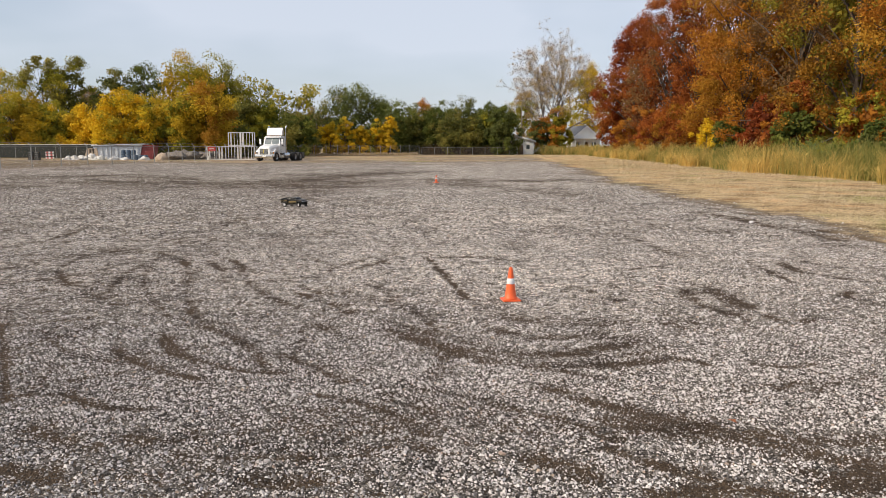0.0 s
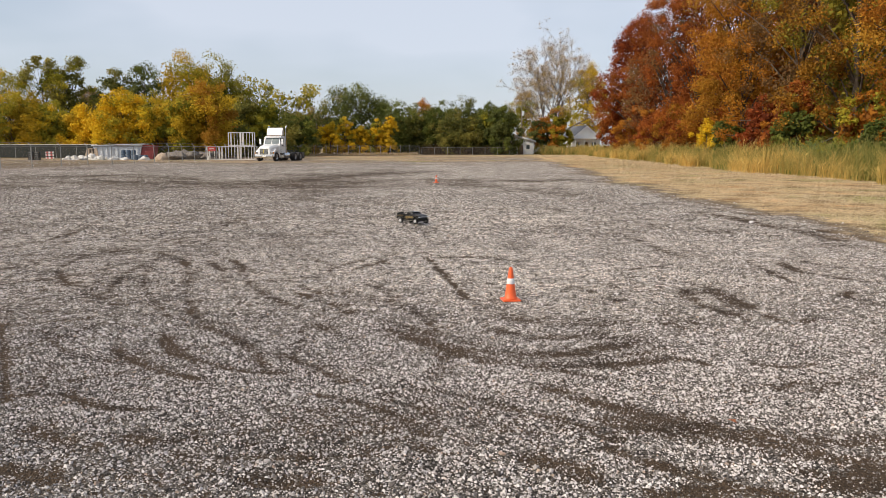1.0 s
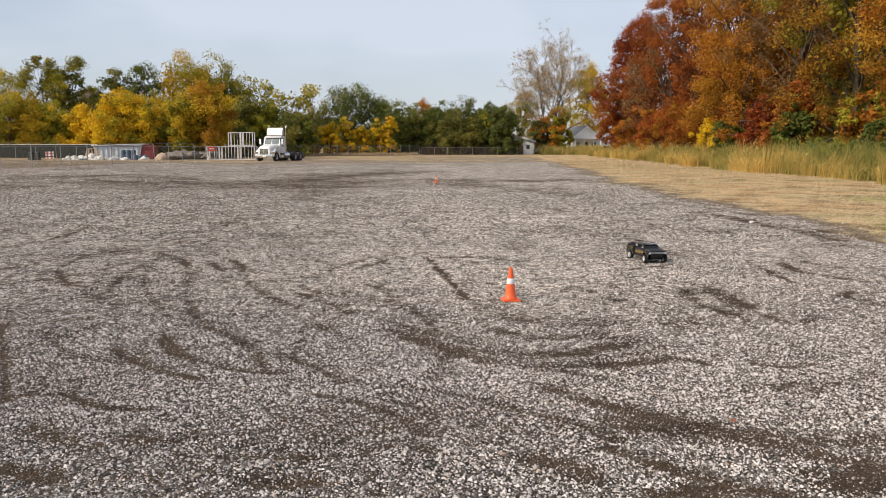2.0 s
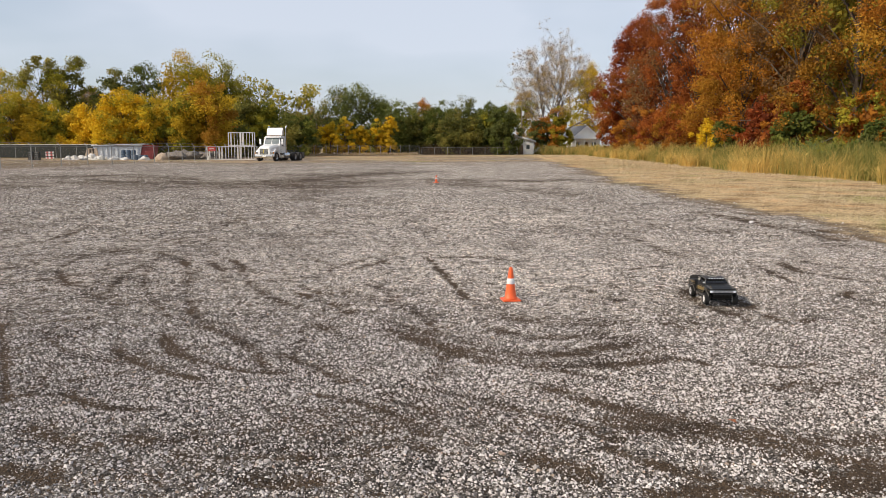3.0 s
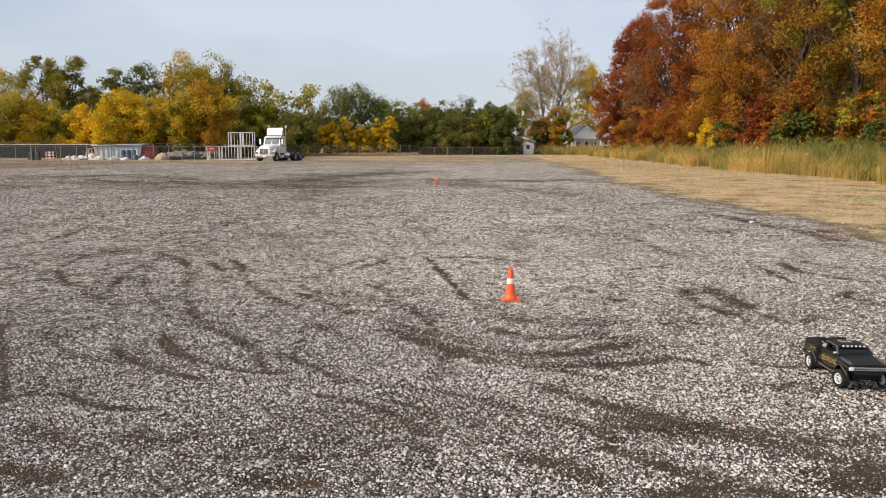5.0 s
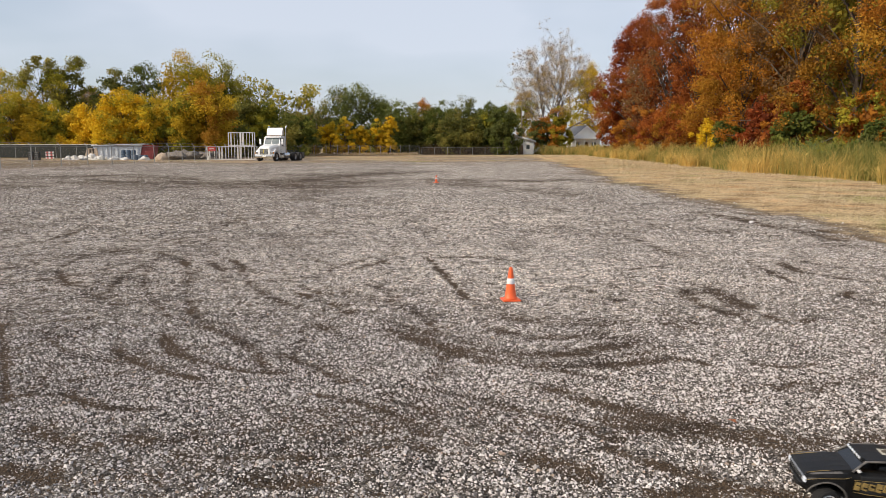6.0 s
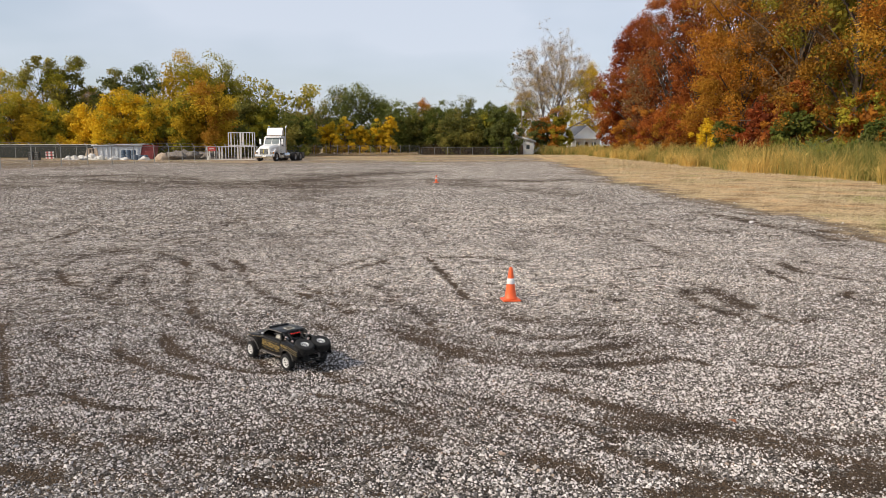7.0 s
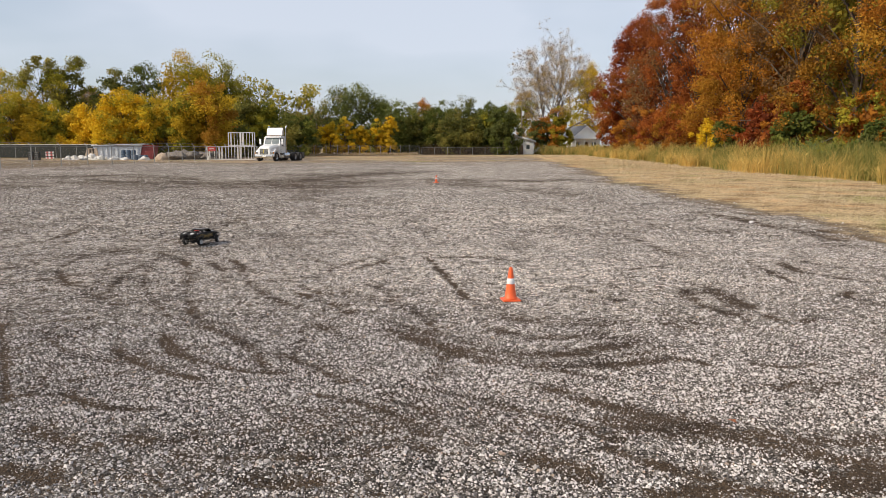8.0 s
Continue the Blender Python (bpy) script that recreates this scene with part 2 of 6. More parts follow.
    l.new(vor.outputs["Distance"], bp.inputs["Height"])
    bp2 = n.new("ShaderNodeBump")
    bp2.invert = True
    bp2.inputs["Strength"].default_value, bp2.inputs["Distance"].default_value = 0.6, 0.006
    l.new(vor2.outputs["Distance"], bp2.inputs["Height"]), l.new(bp.outputs["Normal"], bp2.inputs["Normal"])
    l.new(bp2.outputs["Normal"], b.inputs["Normal"])
    return m


# ---- mesh helpers ----
def mesh_of(name, verts, faces, mat, smooth=False):
    me = bpy.data.meshes.new(name)
    verts, faces = np.asarray(verts, np.float32), np.asarray(faces, np.int32)
    k = faces.shape[1]
    me.vertices.add(len(verts))
    me.vertices.foreach_set("co", verts.ravel())
    me.loops.add(faces.size)
    me.loops.foreach_set("vertex_index", faces.ravel())
    me.polygons.add(len(faces))
    me.polygons.foreach_set("loop_start", np.arange(0, faces.size, k, dtype=np.int32))
    me.polygons.foreach_set("use_smooth", np.full(len(faces), smooth))
    me.update(calc_edges=True)
    me.materials.append(mat)
    return me


def part(name, bm, mat, parent=None, label="", smooth=False):
    """Link a bmesh as one mesh object under a thing or a part."""
    me = bpy.data.meshes.new(name)
    bm.to_mesh(me)
    bm.free()
    me.materials.append(mat)
    if smooth:
        for p in me.polygons:
            p.use_smooth = True
    ob = new(name, me)
    ob.parent = parent
    return tagged(ob, label)


def add_box(bm, c, s, rot=None, bevel=0.0):
    m = Matrix.Translation(c) @ (rot.to_4x4() if rot else Matrix()) @ Matrix.Diagonal((*s, 1))
    vs = bmesh.ops.create_cube(bm, size=1.0, matrix=m)["verts"]
    if bevel:
        es = list({e for v in vs for e in v.link_edges})
        bmesh.ops.bevel(bm, geom=es, offset=bevel, segments=2, affect="EDGES", profile=0.6)
    return bm


def boxed(c, s, rot=None, bevel=0.0):
    return add_box(bmesh.new(), c, s, rot, bevel)


def add_tube(bm, a, b, r, r2=None, n=8):
    a, b = Vector(a), Vector(b)
    d = b - a
    m = Matrix.Translation((a + b) / 2) @ d.to_track_quat("Z", "Y").to_matrix().to_4x4()
    bmesh.ops.create_cone(bm, cap_ends=True, segments=n, radius1=r, radius2=r if r2 is None else r2, depth=d.length, matrix=m)
    return bm


def add_path(bm, pts, r, n=8):
    for a, b in zip(pts, pts[1:]):
        add_tube(bm, a, b, r, n=n)
    return bm


def add_lathe(bm, profile, n=32, m=Matrix(), caps=True):
    """Turn a profile of (radius, height) round the z axis."""
    rings = [[bm.verts.new(m @ Vector((r * math.cos(2 * math.pi * i / n), r * math.sin(2 * math.pi * i / n), z))) for i in range(n)] for r, z in profile]
    for a, b in zip(rings, rings[1:]):
        for i in range(n):
            bm.faces.new((a[i], a[(i + 1) % n], b[(i + 1) % n], b[i]))
    if caps:
        bm.faces.new(reversed(rings[0])), bm.faces.new(rings[-1])
    bmesh.ops.recalc_face_normals(bm, faces=bm.faces[:])
    return bm


def add_loft(bm, sections):
    """Skin closed sections of equal count, with caps."""
    rings = [[bm.verts.new(p) for p in s] for s in sections]
    k = len(rings[0])
    for a, b in zip(rings, rings[1:]):
        for i in range(k):
            bm.faces.new((a[i], a[(i + 1) % k], b[(i + 1) % k], b[i]))
    bm.faces.new(reversed(rings[0])), bm.faces.new(rings[-1])
    bmesh.ops.recalc_face_normals(bm, faces=bm.faces[:])
    return bm


def add_prism(bm, outline, y0, y1):
    """Extrude an (x, z) outline from y0 to y1."""
    a = [bm.verts.new((x, y0, z)) for x, z in outline]
    b = [bm.verts.new((x, y1, z)) for x, z in outline]
    k = len(a)
    for i in range(k):
        bm.faces.new((a[i], a[(i + 1) % k], b[(i + 1) % k], b[i]))
    bm.faces.new(a), bm.faces.new(reversed(b))
    bmesh.ops.recalc_face_normals(bm, faces=bm.faces[:])
    return bm


def thing(name, m, label, category, group="", kind=""):
    ob = tagged(new(name), label, category, group, kind)
    ob.empty_display_size = 0.1
    ob.matrix_world = m
    return ob


# ---- the lot: wheel tracks, gravel, the grass verge ----
TRACKS = []


def track(x0, y0, x1, y1, bend, width, depth):
    """A scraped wheel track: an arc from one place to another, bulging to its left by bend metres."""
    t = np.linspace(0, 1, 40)
    dx, dy = x1 - x0, y1 - y0
    ln = math.hypot(dx, dy)
    b = bend * 4 * t * (1 - t)
    width, depth = width * 0.72, depth * 0.85
    TRACKS.append((x0 + dx * t - dy / ln * b, y0 + dy * t + dx / ln * b, width, depth))


track(-0.44, 6.95, 1.72, 6.53, -0.64, 0.20, 0.50)
track(-0.12, 6.44, 1.79, 5.91, -0.37, 0.14, 0.50)
track(-0.52, 7.30, 0.82, 6.11, -0.10, 0.12, 0.40)
track(0.30, 5.91, 1.34, 5.20, 0.12, 0.10, 0.50)
track(0.78, 5.20, 1.83, 4.35, -0.09, 0.13, 0.50)
track(1.05, 4.58, 2.61, 4.30, -0.11, 0.17, 0.44)
track(1.65, 4.39, 2.36, 3.87, -0.01, 0.13, 0.42)
track(2.61, 5.20, 3.29, 5.49, 0.07, 0.12, 0.55)
track(2.37, 5.20, 3.12, 5.20, 0.16, 0.08, 0.50)
track(2.08, 3.73, 2.52, 3.98, -0.03, 0.24, 0.56)
track(1.23, 3.60, 1.78, 3.48, 0.08, 0.10, 0.50)
track(0.48, 3.98, 0.77, 3.73, 0.03, 0.10, 0.50)
track(0.95, 4.13, 1.52, 3.57, -0.01, 0.08, 0.40)
track(-0.25, 11.72, 0.26, 8.41, 0.02, 0.07, 0.85)
track(-0.04, 11.78, 1.19, 11.25, 0.17, 0.07, 0.75)
track(0.86, 11.37, 1.18, 11.20, 0.03, 0.07, 0.75)
track(0.66, 7.55, 1.76, 7.35, -0.28, 0.22, 0.42)
track(0.51, 6.95, 1.42, 6.80, -0.25, 0.16, 0.40)
track(1.04, 3.54, 1.40, 3.48, 0.06, 0.10, 0.40)
track(-2.48, 6.67, -1.21, 5.58, -0.23, 0.09, 0.58)
track(-2.77, 6.29, -1.80, 5.44, -0.09, 0.08, 0.50)
track(-2.22, 7.06, -1.38, 5.75, 0.08, 0.08, 0.50)
track(-1.38, 6.16, -0.72, 5.39, 0.03, 0.09, 0.46)
track(-4.26, 7.18, -2.95, 4.96, 0.01, 0.05, 0.66)
track(-3.05, 5.08, -2.55, 5.08, 0.02, 0.06, 0.50)
track(-2.36, 3.87, -1.99, 3.73, -0.00, 0.09, 0.34)
track(-1.46, 4.05, -0.45, 4.03, -0.04, 0.04, 0.36)
track(-0.87, 5.08, -0.08, 4.35, 0.09, 0.07, 0.36)
track(-0.36, 4.96, -0.05, 4.69, 0.00, 0.05, 0.40)
track(-0.27, 4.22, -0.08, 4.09, 0.03, 0.08, 0.30)
track(-1.00, 3.73, -0.64, 3.68, -0.04, 0.06, 0.30)
track(-3.70, 8.25, -4.36, 12.04, 0.24, 0.08, 0.50)
track(-5.37, 10.46, -4.63, 9.29, 0.01, 0.06, 0.48)
track(-5.44, 10.61, -5.55, 12.72, 0.07, 0.06, 0.36)
track(-4.54, 12.17, -3.70, 10.87, 0.08, 0.09, 0.50)
track(-3.54, 11.42, -2.74, 9.49, 0.06, 0.08, 0.42)
track(-3.37, 11.72, -2.41, 9.91, 0.03, 0.08, 0.48)
track(-3.57, 10.37, -3.12, 9.91, 0.00, 0.11, 0.48)
track(-4.17, 8.74, -3.48, 8.10, 0.01, 0.09, 0.43)
track(-1.67, 8.74, -0.95, 7.68, -0.01, 0.11, 0.48)
track(-2.67, 7.96, -1.99, 6.84, -0.09, 0.08, 0.46)
track(-1.26, 9.10, -1.03, 7.81, 0.06, 0.09, 0.35)
track(-1.63, 10.13, -0.84, 11.91, 0.11, 0.07, 0.36)
track(-0.95, 11.14, -0.66, 11.09, 0.02, 0.07, 0.50)
track(-7.53, 12.86, -7.63, 16.17, -0.27, 0.09, 0.48)
track(-7.63, 16.17, -4.98, 18.39, 1.49, 0.10, 0.28)
track(-5.53, 13.89, -5.17, 15.30, -0.75, 0.15, 0.36)
track(-13.38, 23.02, -7.28, 25.59, 1.15, 0.12, 0.30)
track(-9.95, 24.24, -7.49, 25.03, 1.05, 0.12, 0.36)
track(-16.58, 37.16, -5.45, 32.91, 0.35, 3.74, 0.39)
track(-8.61, 32.91, -1.70, 52.28, 0.76, 3.06, 0.39)
track(-22.99, 39.71, -14.69, 41.13, 4.28, 3.06, 0.29)
track(-0.72, 40.41, 6.33, 39.71, -1.67, 2.04, 0.41)
track(-5.45, 32.91, 1.85, 32.91, 6.80, 2.38, 0.33)
track(1.85, 32.91, 4.33, 27.10, 0.29, 1.70, 0.31)
track(1.16, 20.54, 3.21, 20.00, 1.03, 0.30, 0.40)
track(-0.54, 16.40, -0.04, 14.33, -0.11, 0.10, 0.34)
track(-1.11, 15.83, -0.38, 15.09, 0.76, 0.10, 0.38)
track(6.62, 20.00, 7.21, 13.89, 0.13, 0.32, 0.55)
track(6.76, 23.02, 7.82, 17.95, 0.28, 0.22, 0.45)
track(7.52, 16.40, 7.89, 13.48, 0.14, 0.25, 0.50)
track(3.49, 14.80, 3.65, 11.72, 0.03, 0.13, 0.42)
track(3.65, 11.72, 4.62, 11.31, -0.31, 0.10, 0.36)
track(4.50, 11.42, 4.39, 9.49, 0.04, 0.10, 0.42)
track(4.97, 11.14, 5.59, 9.49, -0.31, 0.13, 0.50)
track(5.44, 11.42, 6.15, 10.46, -0.28, 0.10, 0.40)
track(2.56, 10.46, 3.63, 10.87, 0.11, 0.07, 0.42)
track(3.19, 9.29, 3.22, 7.96, 0.00, 0.20, 0.45)
track(2.89, 8.92, 2.95, 7.55, -0.14, 0.14, 0.42)
track(2.15, 7.18, 2.44, 7.06, 0.20, 0.08, 0.45)
track(3.29, 7.55, 3.68, 7.42, -0.20, 0.12, 0.45)
track(4.71, 8.74, 4.79, 8.10, -0.13, 0.12, 0.42)
track(1.88, 8.41, 2.04, 8.41, -0.06, 0.06, 0.50)
track(1.00, 7.55, 2.09, 7.35, -0.15, 0.10, 0.36)
track(2.35, 9.91, 2.59, 9.82, 0.05, 0.06, 0.45)
track(1.17, 13.48, 1.31, 12.04, 0.00, 0.07, 0.36)
track(2.31, 14.33, 2.62, 11.42, 0.16, 0.09, 0.30)
track(5.73, 23.02, 6.12, 22.57, 0.19, 0.20, 0.36)
track(-1.83, 4.35, -1.49, 4.35, -0.09, 0.12, 0.36)
track(-2.48, 4.44, -2.05, 4.18, -0.01, 0.14, 0.34)
track(-2.55, 5.08, -1.93, 4.79, -0.08, 0.08, 0.36)
track(-1.22, 7.18, -0.83, 6.63, -0.03, 0.14, 0.32)
track(2.42, 5.91, 2.92, 5.83, -0.12, 0.06, 0.36)
track(1.65, 5.91, 2.06, 5.79, 0.08, 0.07, 0.42)
track(2.27, 5.33, 2.58, 5.29, -0.05, 0.05, 0.42)
track(-3.45, 10.37, -2.51, 7.55, -0.08, 0.09, 0.38)
track(-2.88, 10.87, -1.59, 7.96, -0.18, 0.10, 0.41)
track(-4.19, 10.87, -2.76, 7.55, -0.17, 0.08, 0.41)
track(-2.21, 10.37, -1.17, 8.41, -0.12, 0.09, 0.36)
track(-0.96, 9.49, -0.38, 7.96, 0.05, 0.10, 0.30)
track(1.14, 6.63, 1.65, 6.67, -0.06, 0.07, 0.40)
track(-0.26, 5.20, 0.43, 4.79, 0.06, 0.07, 0.36)
track(0.25, 4.85, 0.98, 4.30, 0.08, 0.08, 0.34)

# older, fainter arcs left by wheels all over the lot
arc_rng = np.random.default_rng(77)
for _ in range(120):
    ax, ay = float(arc_rng.uniform(-14, 8)), float(4 + 30 * arc_rng.random() ** 1.5)
    aa, al = float(arc_rng.uniform(0, 6.28)), float(arc_rng.uniform(1.2, 4.5))
    track(ax, ay, ax + al * math.cos(aa), ay + al * math.sin(aa), float(arc_rng.uniform(-0.25, 0.25)) * al, float(arc_rng.uniform(0.04, 0.10)), float(arc_rng.uniform(0.17, 0.38)))



def value_noise(x, y, seed):
    """Smooth lattice noise in 0..1."""
    xi, yi = np.floor(x).astype(np.int64), np.floor(y).astype(np.int64)
    fx, fy = x - xi, y - yi
    fx, fy = fx * fx * (3 - 2 * fx), fy * fy * (3 - 2 * fy)

    def hsh(a, b):
        v = np.sin(a * 127.1 + b * 311.7 + seed * 74.7) * 43758.5453
        return v - np.floor(v)
    return (hsh(xi, yi) * (1 - fx) + hsh(xi + 1, yi) * fx) * (1 - fy) + (hsh(xi, yi + 1) * (1 - fx) + hsh(xi + 1, yi + 1) * fx) * fy


def dirt_at(x, y):
    """How bare the lot is, 0 for full gravel to about 0.6 for scraped earth."""
    d = np.zeros_like(x)
    wob = (value_noise(x * 2.3, y * 2.3, 3) - 0.5) * 0.22
    for tx, ty, w, k in TRACKS:
        box = (x > tx.min() - 3 * w) & (x < tx.max() + 3 * w) & (y > ty.min() - 3 * w) & (y < ty.max() + 3 * w)
        if not box.any():
            continue
        bx, by = x[box], y[box]
        best = np.full(bx.shape, 1e9)
        for px, py in zip(tx, ty):
            np.minimum(best, (bx - px) ** 2 + (by - py) ** 2, out=best)
        g = k * (0.6 + 0.4 / (1 + (ty.mean() / 16) ** 2)) * np.exp(-best / (2 * (w * (0.55 + 1.6 * np.abs(wob[box]) + 0.25 * value_noise(bx * 0.9, by * 0.9, 8))) ** 2))
        g *= 0.30 + 0.95 * value_noise(bx * 1.7, by * 1.7, 23) * (0.4 + 0.8 * value_noise(bx * 6.1, by * 6.1, 24))
        d[box] = np.maximum(d[box], g * 1.25)
    patch = value_noise(x * 0.45, y * 0.45, 5) * 0.6 + value_noise(x * 1.3, y * 1.3, 6) * 0.4
    return np.clip(d + np.clip(patch - 0.60, 0, 1) * 0.55 + np.clip((-x - 0.8) / 40, 0, 0.09) + wob * 0.35, 0, 0.75)


def verge(y):
    """Where the grass begins, to the right of the lot."""
    return 8.0 + np.clip(y - 30, 0, None) * 0.062


def reed_edge(y):
    return 19.3 + np.clip(y - 50, 0, None) * 0.08


def relief(x, y):
    near = np.clip(1.6 - np.abs(y) / 60, 0.0, 1.0)
    return ((value_noise(x * 0.6, y * 0.6, 1) - 0.5) * 0.03 + (value_noise(x * 2.6, y * 2.6, 2) - 0.5) * 0.02) * near


def build_ground():
    ys = [-3000.0, -300.0, -40.0, -12.0, -5.0, -2.0, 0.0, 1.2]
    y = 2.0
    while y < 170:
        ys.append(y)
        y *= 1.011
    ys += [180.0, 200.0, 240.0, 320.0, 600.0, 1500.0, 4000.0]
    ys = np.array(ys)
    u = np.concatenate([[-3000, -300, -40, -12, -5, -2.4, -1.6], np.linspace(-1.2, 1.2, 230), [1.6, 2.4, 5, 12, 40, 300, 3000]])
    w = np.clip(np.abs(ys) * 0.6, 1.6, 105)
    X, Y = u[None, :] * w[:, None], np.repeat(ys[:, None], len(u), 1)
    X = np.clip(X, -4000, 4000)
    d = dirt_at(X.ravel(), Y.ravel())
    z = relief(X.ravel(), Y.ravel()) - np.clip(d, 0, 0.5) * 0.03
    V = np.stack([X.ravel(), Y.ravel(), z], 1)
    nx, ny = len(u), len(ys)
    i = (np.arange(ny - 1)[:, None] * nx + np.arange(nx - 1)[None, :]).ravel()
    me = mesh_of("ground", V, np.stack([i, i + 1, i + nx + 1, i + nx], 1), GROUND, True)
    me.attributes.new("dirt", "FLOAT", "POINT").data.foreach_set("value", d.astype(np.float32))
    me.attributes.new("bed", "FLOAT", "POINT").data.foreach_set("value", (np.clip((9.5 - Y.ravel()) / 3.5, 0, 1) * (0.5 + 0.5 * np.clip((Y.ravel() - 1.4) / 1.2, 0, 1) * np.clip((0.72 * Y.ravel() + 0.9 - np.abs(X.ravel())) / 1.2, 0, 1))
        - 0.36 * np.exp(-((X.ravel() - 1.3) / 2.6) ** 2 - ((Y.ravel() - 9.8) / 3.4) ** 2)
        - 0.34 * np.exp(-((X.ravel() - 0.3) / 4.5) ** 2 - ((Y.ravel() - 18.5) / 5.5) ** 2)).astype(np.float32))   # fine grit and painted gap shade under the near stones, cleaner pale stone round the course
    edge = (value_noise(X.ravel() * 0.5, Y.ravel() * 0.35, 15) - 0.5) * 2.0 + (value_noise(X.ravel() * 1.7, Y.ravel() * 1.4, 16) - 0.5) * 1.2
    g = np.clip((X.ravel() + edge - verge(Y.ravel())) / 4.2 + 0.38, 0, 1)
    far_n = value_noise(X.ravel() * 0.09, Y.ravel() * 0.35, 9) * 0.6 + value_noise(X.ravel() * 0.4, Y.ravel() * 1.1, 25) * 0.4
    back = 0.08 + np.clip((Y.ravel() - 62) / 60, 0, 0.5) + (far_n - 0.5) * 0.95
    back = np.clip(np.where(Y.ravel() > 60, back, 0), 0, 0.62)
    left = np.clip((-22 - X.ravel()) / 30, 0, 0.45) * np.clip((Y.ravel() - 45) / 15, 0, 1)
    me.attributes.new("grass", "FLOAT", "POINT").data.foreach_set("value", np.maximum(np.maximum(g, back), left).astype(np.float32))
    return tagged(new("ground", me), "grey crushed-stone lot with dark scraped tyre tracks and a dry grass verge", "ground", kind="structure")


def stones(name, n, y0, y1, size0, size1, rng, verts0, faces0, label, tall=1.0, clods=0.0):
    """Loose stones strewn over the lot between two distances, thinner where the wheels have scraped. A random share is
    darkened, for earth clods and for the shadows between stones.
    """
    spread = 0.64
    k = int(n * 1.9)
    t = rng.random(k)
    y = np.sqrt(y0 ** 2 + t * ((y1 * 1.12) ** 2 - y0 ** 2))
    x = (rng.random(k) * 2 - 1) * (spread * y + 0.25 + np.abs(rng.normal(0, 0.10, k)) * y)
    d = dirt_at(x, y)
    fade = np.clip((y1 * 1.12 - y) / (0.34 * y1), 0, 1) if y1 < 60 else 1.0
    keep = (rng.random(k) < fade) & (rng.random(k) > np.clip(d * 1.7 - 0.05, 0, 0.58)) & (x < verge(y) - 0.2 + rng.normal(0, 0.5, k))
    x, y, d = x[keep][:n], y[keep][:n], d[keep][:n]
    n = len(x)
    s = size0 + (size1 - size0) * rng.random(n) ** 4.5
    s *= 1 - 0.35 * np.clip(d * 2, 0, 1)
    P = np.repeat(verts0[None], n, 0) * (1 + rng.normal(0, 0.17, (n, len(verts0), 1)))
    P *= (np.stack([0.8 + 0.55 * rng.random(n), 0.65 + 0.4 * rng.random(n), (0.42 + 0.3 * rng.random(n)) * tall], 1) * s[:, None])[:, None, :]
    a, b = rng.random(n) * 6.283, rng.normal(0, 0.35, n)
    ca, sa, cb, sb = np.cos(a)[:, None], np.sin(a)[:, None], np.cos(b)[:, None], np.sin(b)[:, None]
    px, pz = P[..., 0] * cb + P[..., 2] * sb, -P[..., 0] * sb + P[..., 2] * cb
    qx, qy = px * ca - P[..., 1] * sa, px * sa + P[..., 1] * ca
    zc = relief(x, y) - np.clip(d, 0, 0.5) * 0.03 + s * (0.12 + 0.25 * rng.random(n))
    V = np.stack([qx + x[:, None], qy + y[:, None], pz + zc[:, None]], 2).reshape(-1, 3)
    F = (faces0[None] + (np.arange(n) * len(verts0))[:, None, None]).reshape(-1, 3)
    me = mesh_of(name, V, F, STONE)
    # earth in the tracks; the random dark share also paints shadow between stones
    soil = np.maximum(np.clip(d * 2.4 - 0.15, 0, 0.9) * rng.random(n) ** 0.7, 0.85 * (rng.random(n) < clods))
    me.attributes.new("soil", "FLOAT", "POINT").data.foreach_set("value", np.repeat(soil, len(verts0)).astype(np.float32))
    return tagged(new(name, me), label, "gravel", kind="stuff")


def stray_stones(n, rng, verts0, faces0):
    """Thinly strewn stones over the rest of the lot, beside and behind."""
    x, y = rng.normal(0, 9, n), rng.normal(3, 8, n)
    ok = (y < 2.2) | (np.abs(x) > 0.70 * y + 0.4)
    x, y = x[ok], y[ok]
    n = len(x)
    s = 0.014 + 0.028 * rng.random(n) ** 3
    P = np.repeat(verts0[None], n, 0) * (1 + rng.normal(0, 0.17, (n, len(verts0), 1))) * s[:, None, None]
    P[..., 2] *= 0.7
    V = (P + np.stack([x, y, relief(x, y) + s * 0.15], 1)[:, None, :]).reshape(-1, 3)
    F = (faces0[None] + (np.arange(n) * len(verts0))[:, None, None]).reshape(-1, 3)
    return tagged(new("gravel", mesh_of("gravel", V, F, STONE)), "thinly strewn pale stones over the lot", "gravel", kind="stuff")


def base_stone(sub):
    if sub:
        bm = bmesh.new()
        bmesh.ops.create_icosphere(bm, subdivisions=1, radius=0.5)
        v = np.array([x.co[:] for x in bm.verts])
        f = np.array([[q.index for q in p.verts] for p in bm.faces])
        bm.free()
        return v, f
    if sub is None:
        # a chip: four corners below, a short ridge above
        v = np.array([(-0.95, -0.75, -0.3), (0.9, -0.85, -0.3), (1.0, 0.7, -0.3), (-0.8, 0.9, -0.3), (-0.45, 0.1, 0.85), (0.5, -0.15, 0.7)]) * 0.5
        return v, np.array([(0, 1, 5), (0, 5, 4), (1, 2, 5), (2, 3, 4), (2, 4, 5), (3, 0, 4)])
    v = np.array([(1, 0, 0), (0, 1, 0), (-1, 0, 0), (0, -1, 0), (0, 0, 1), (0, 0, -1)]) * 0.5
    f = np.array([(0, 1, 4), (1, 2, 4), (2, 3, 4), (3, 0, 4), (1, 0, 5), (2, 1, 5), (3, 2, 5), (0, 3, 5)])
    return v, f


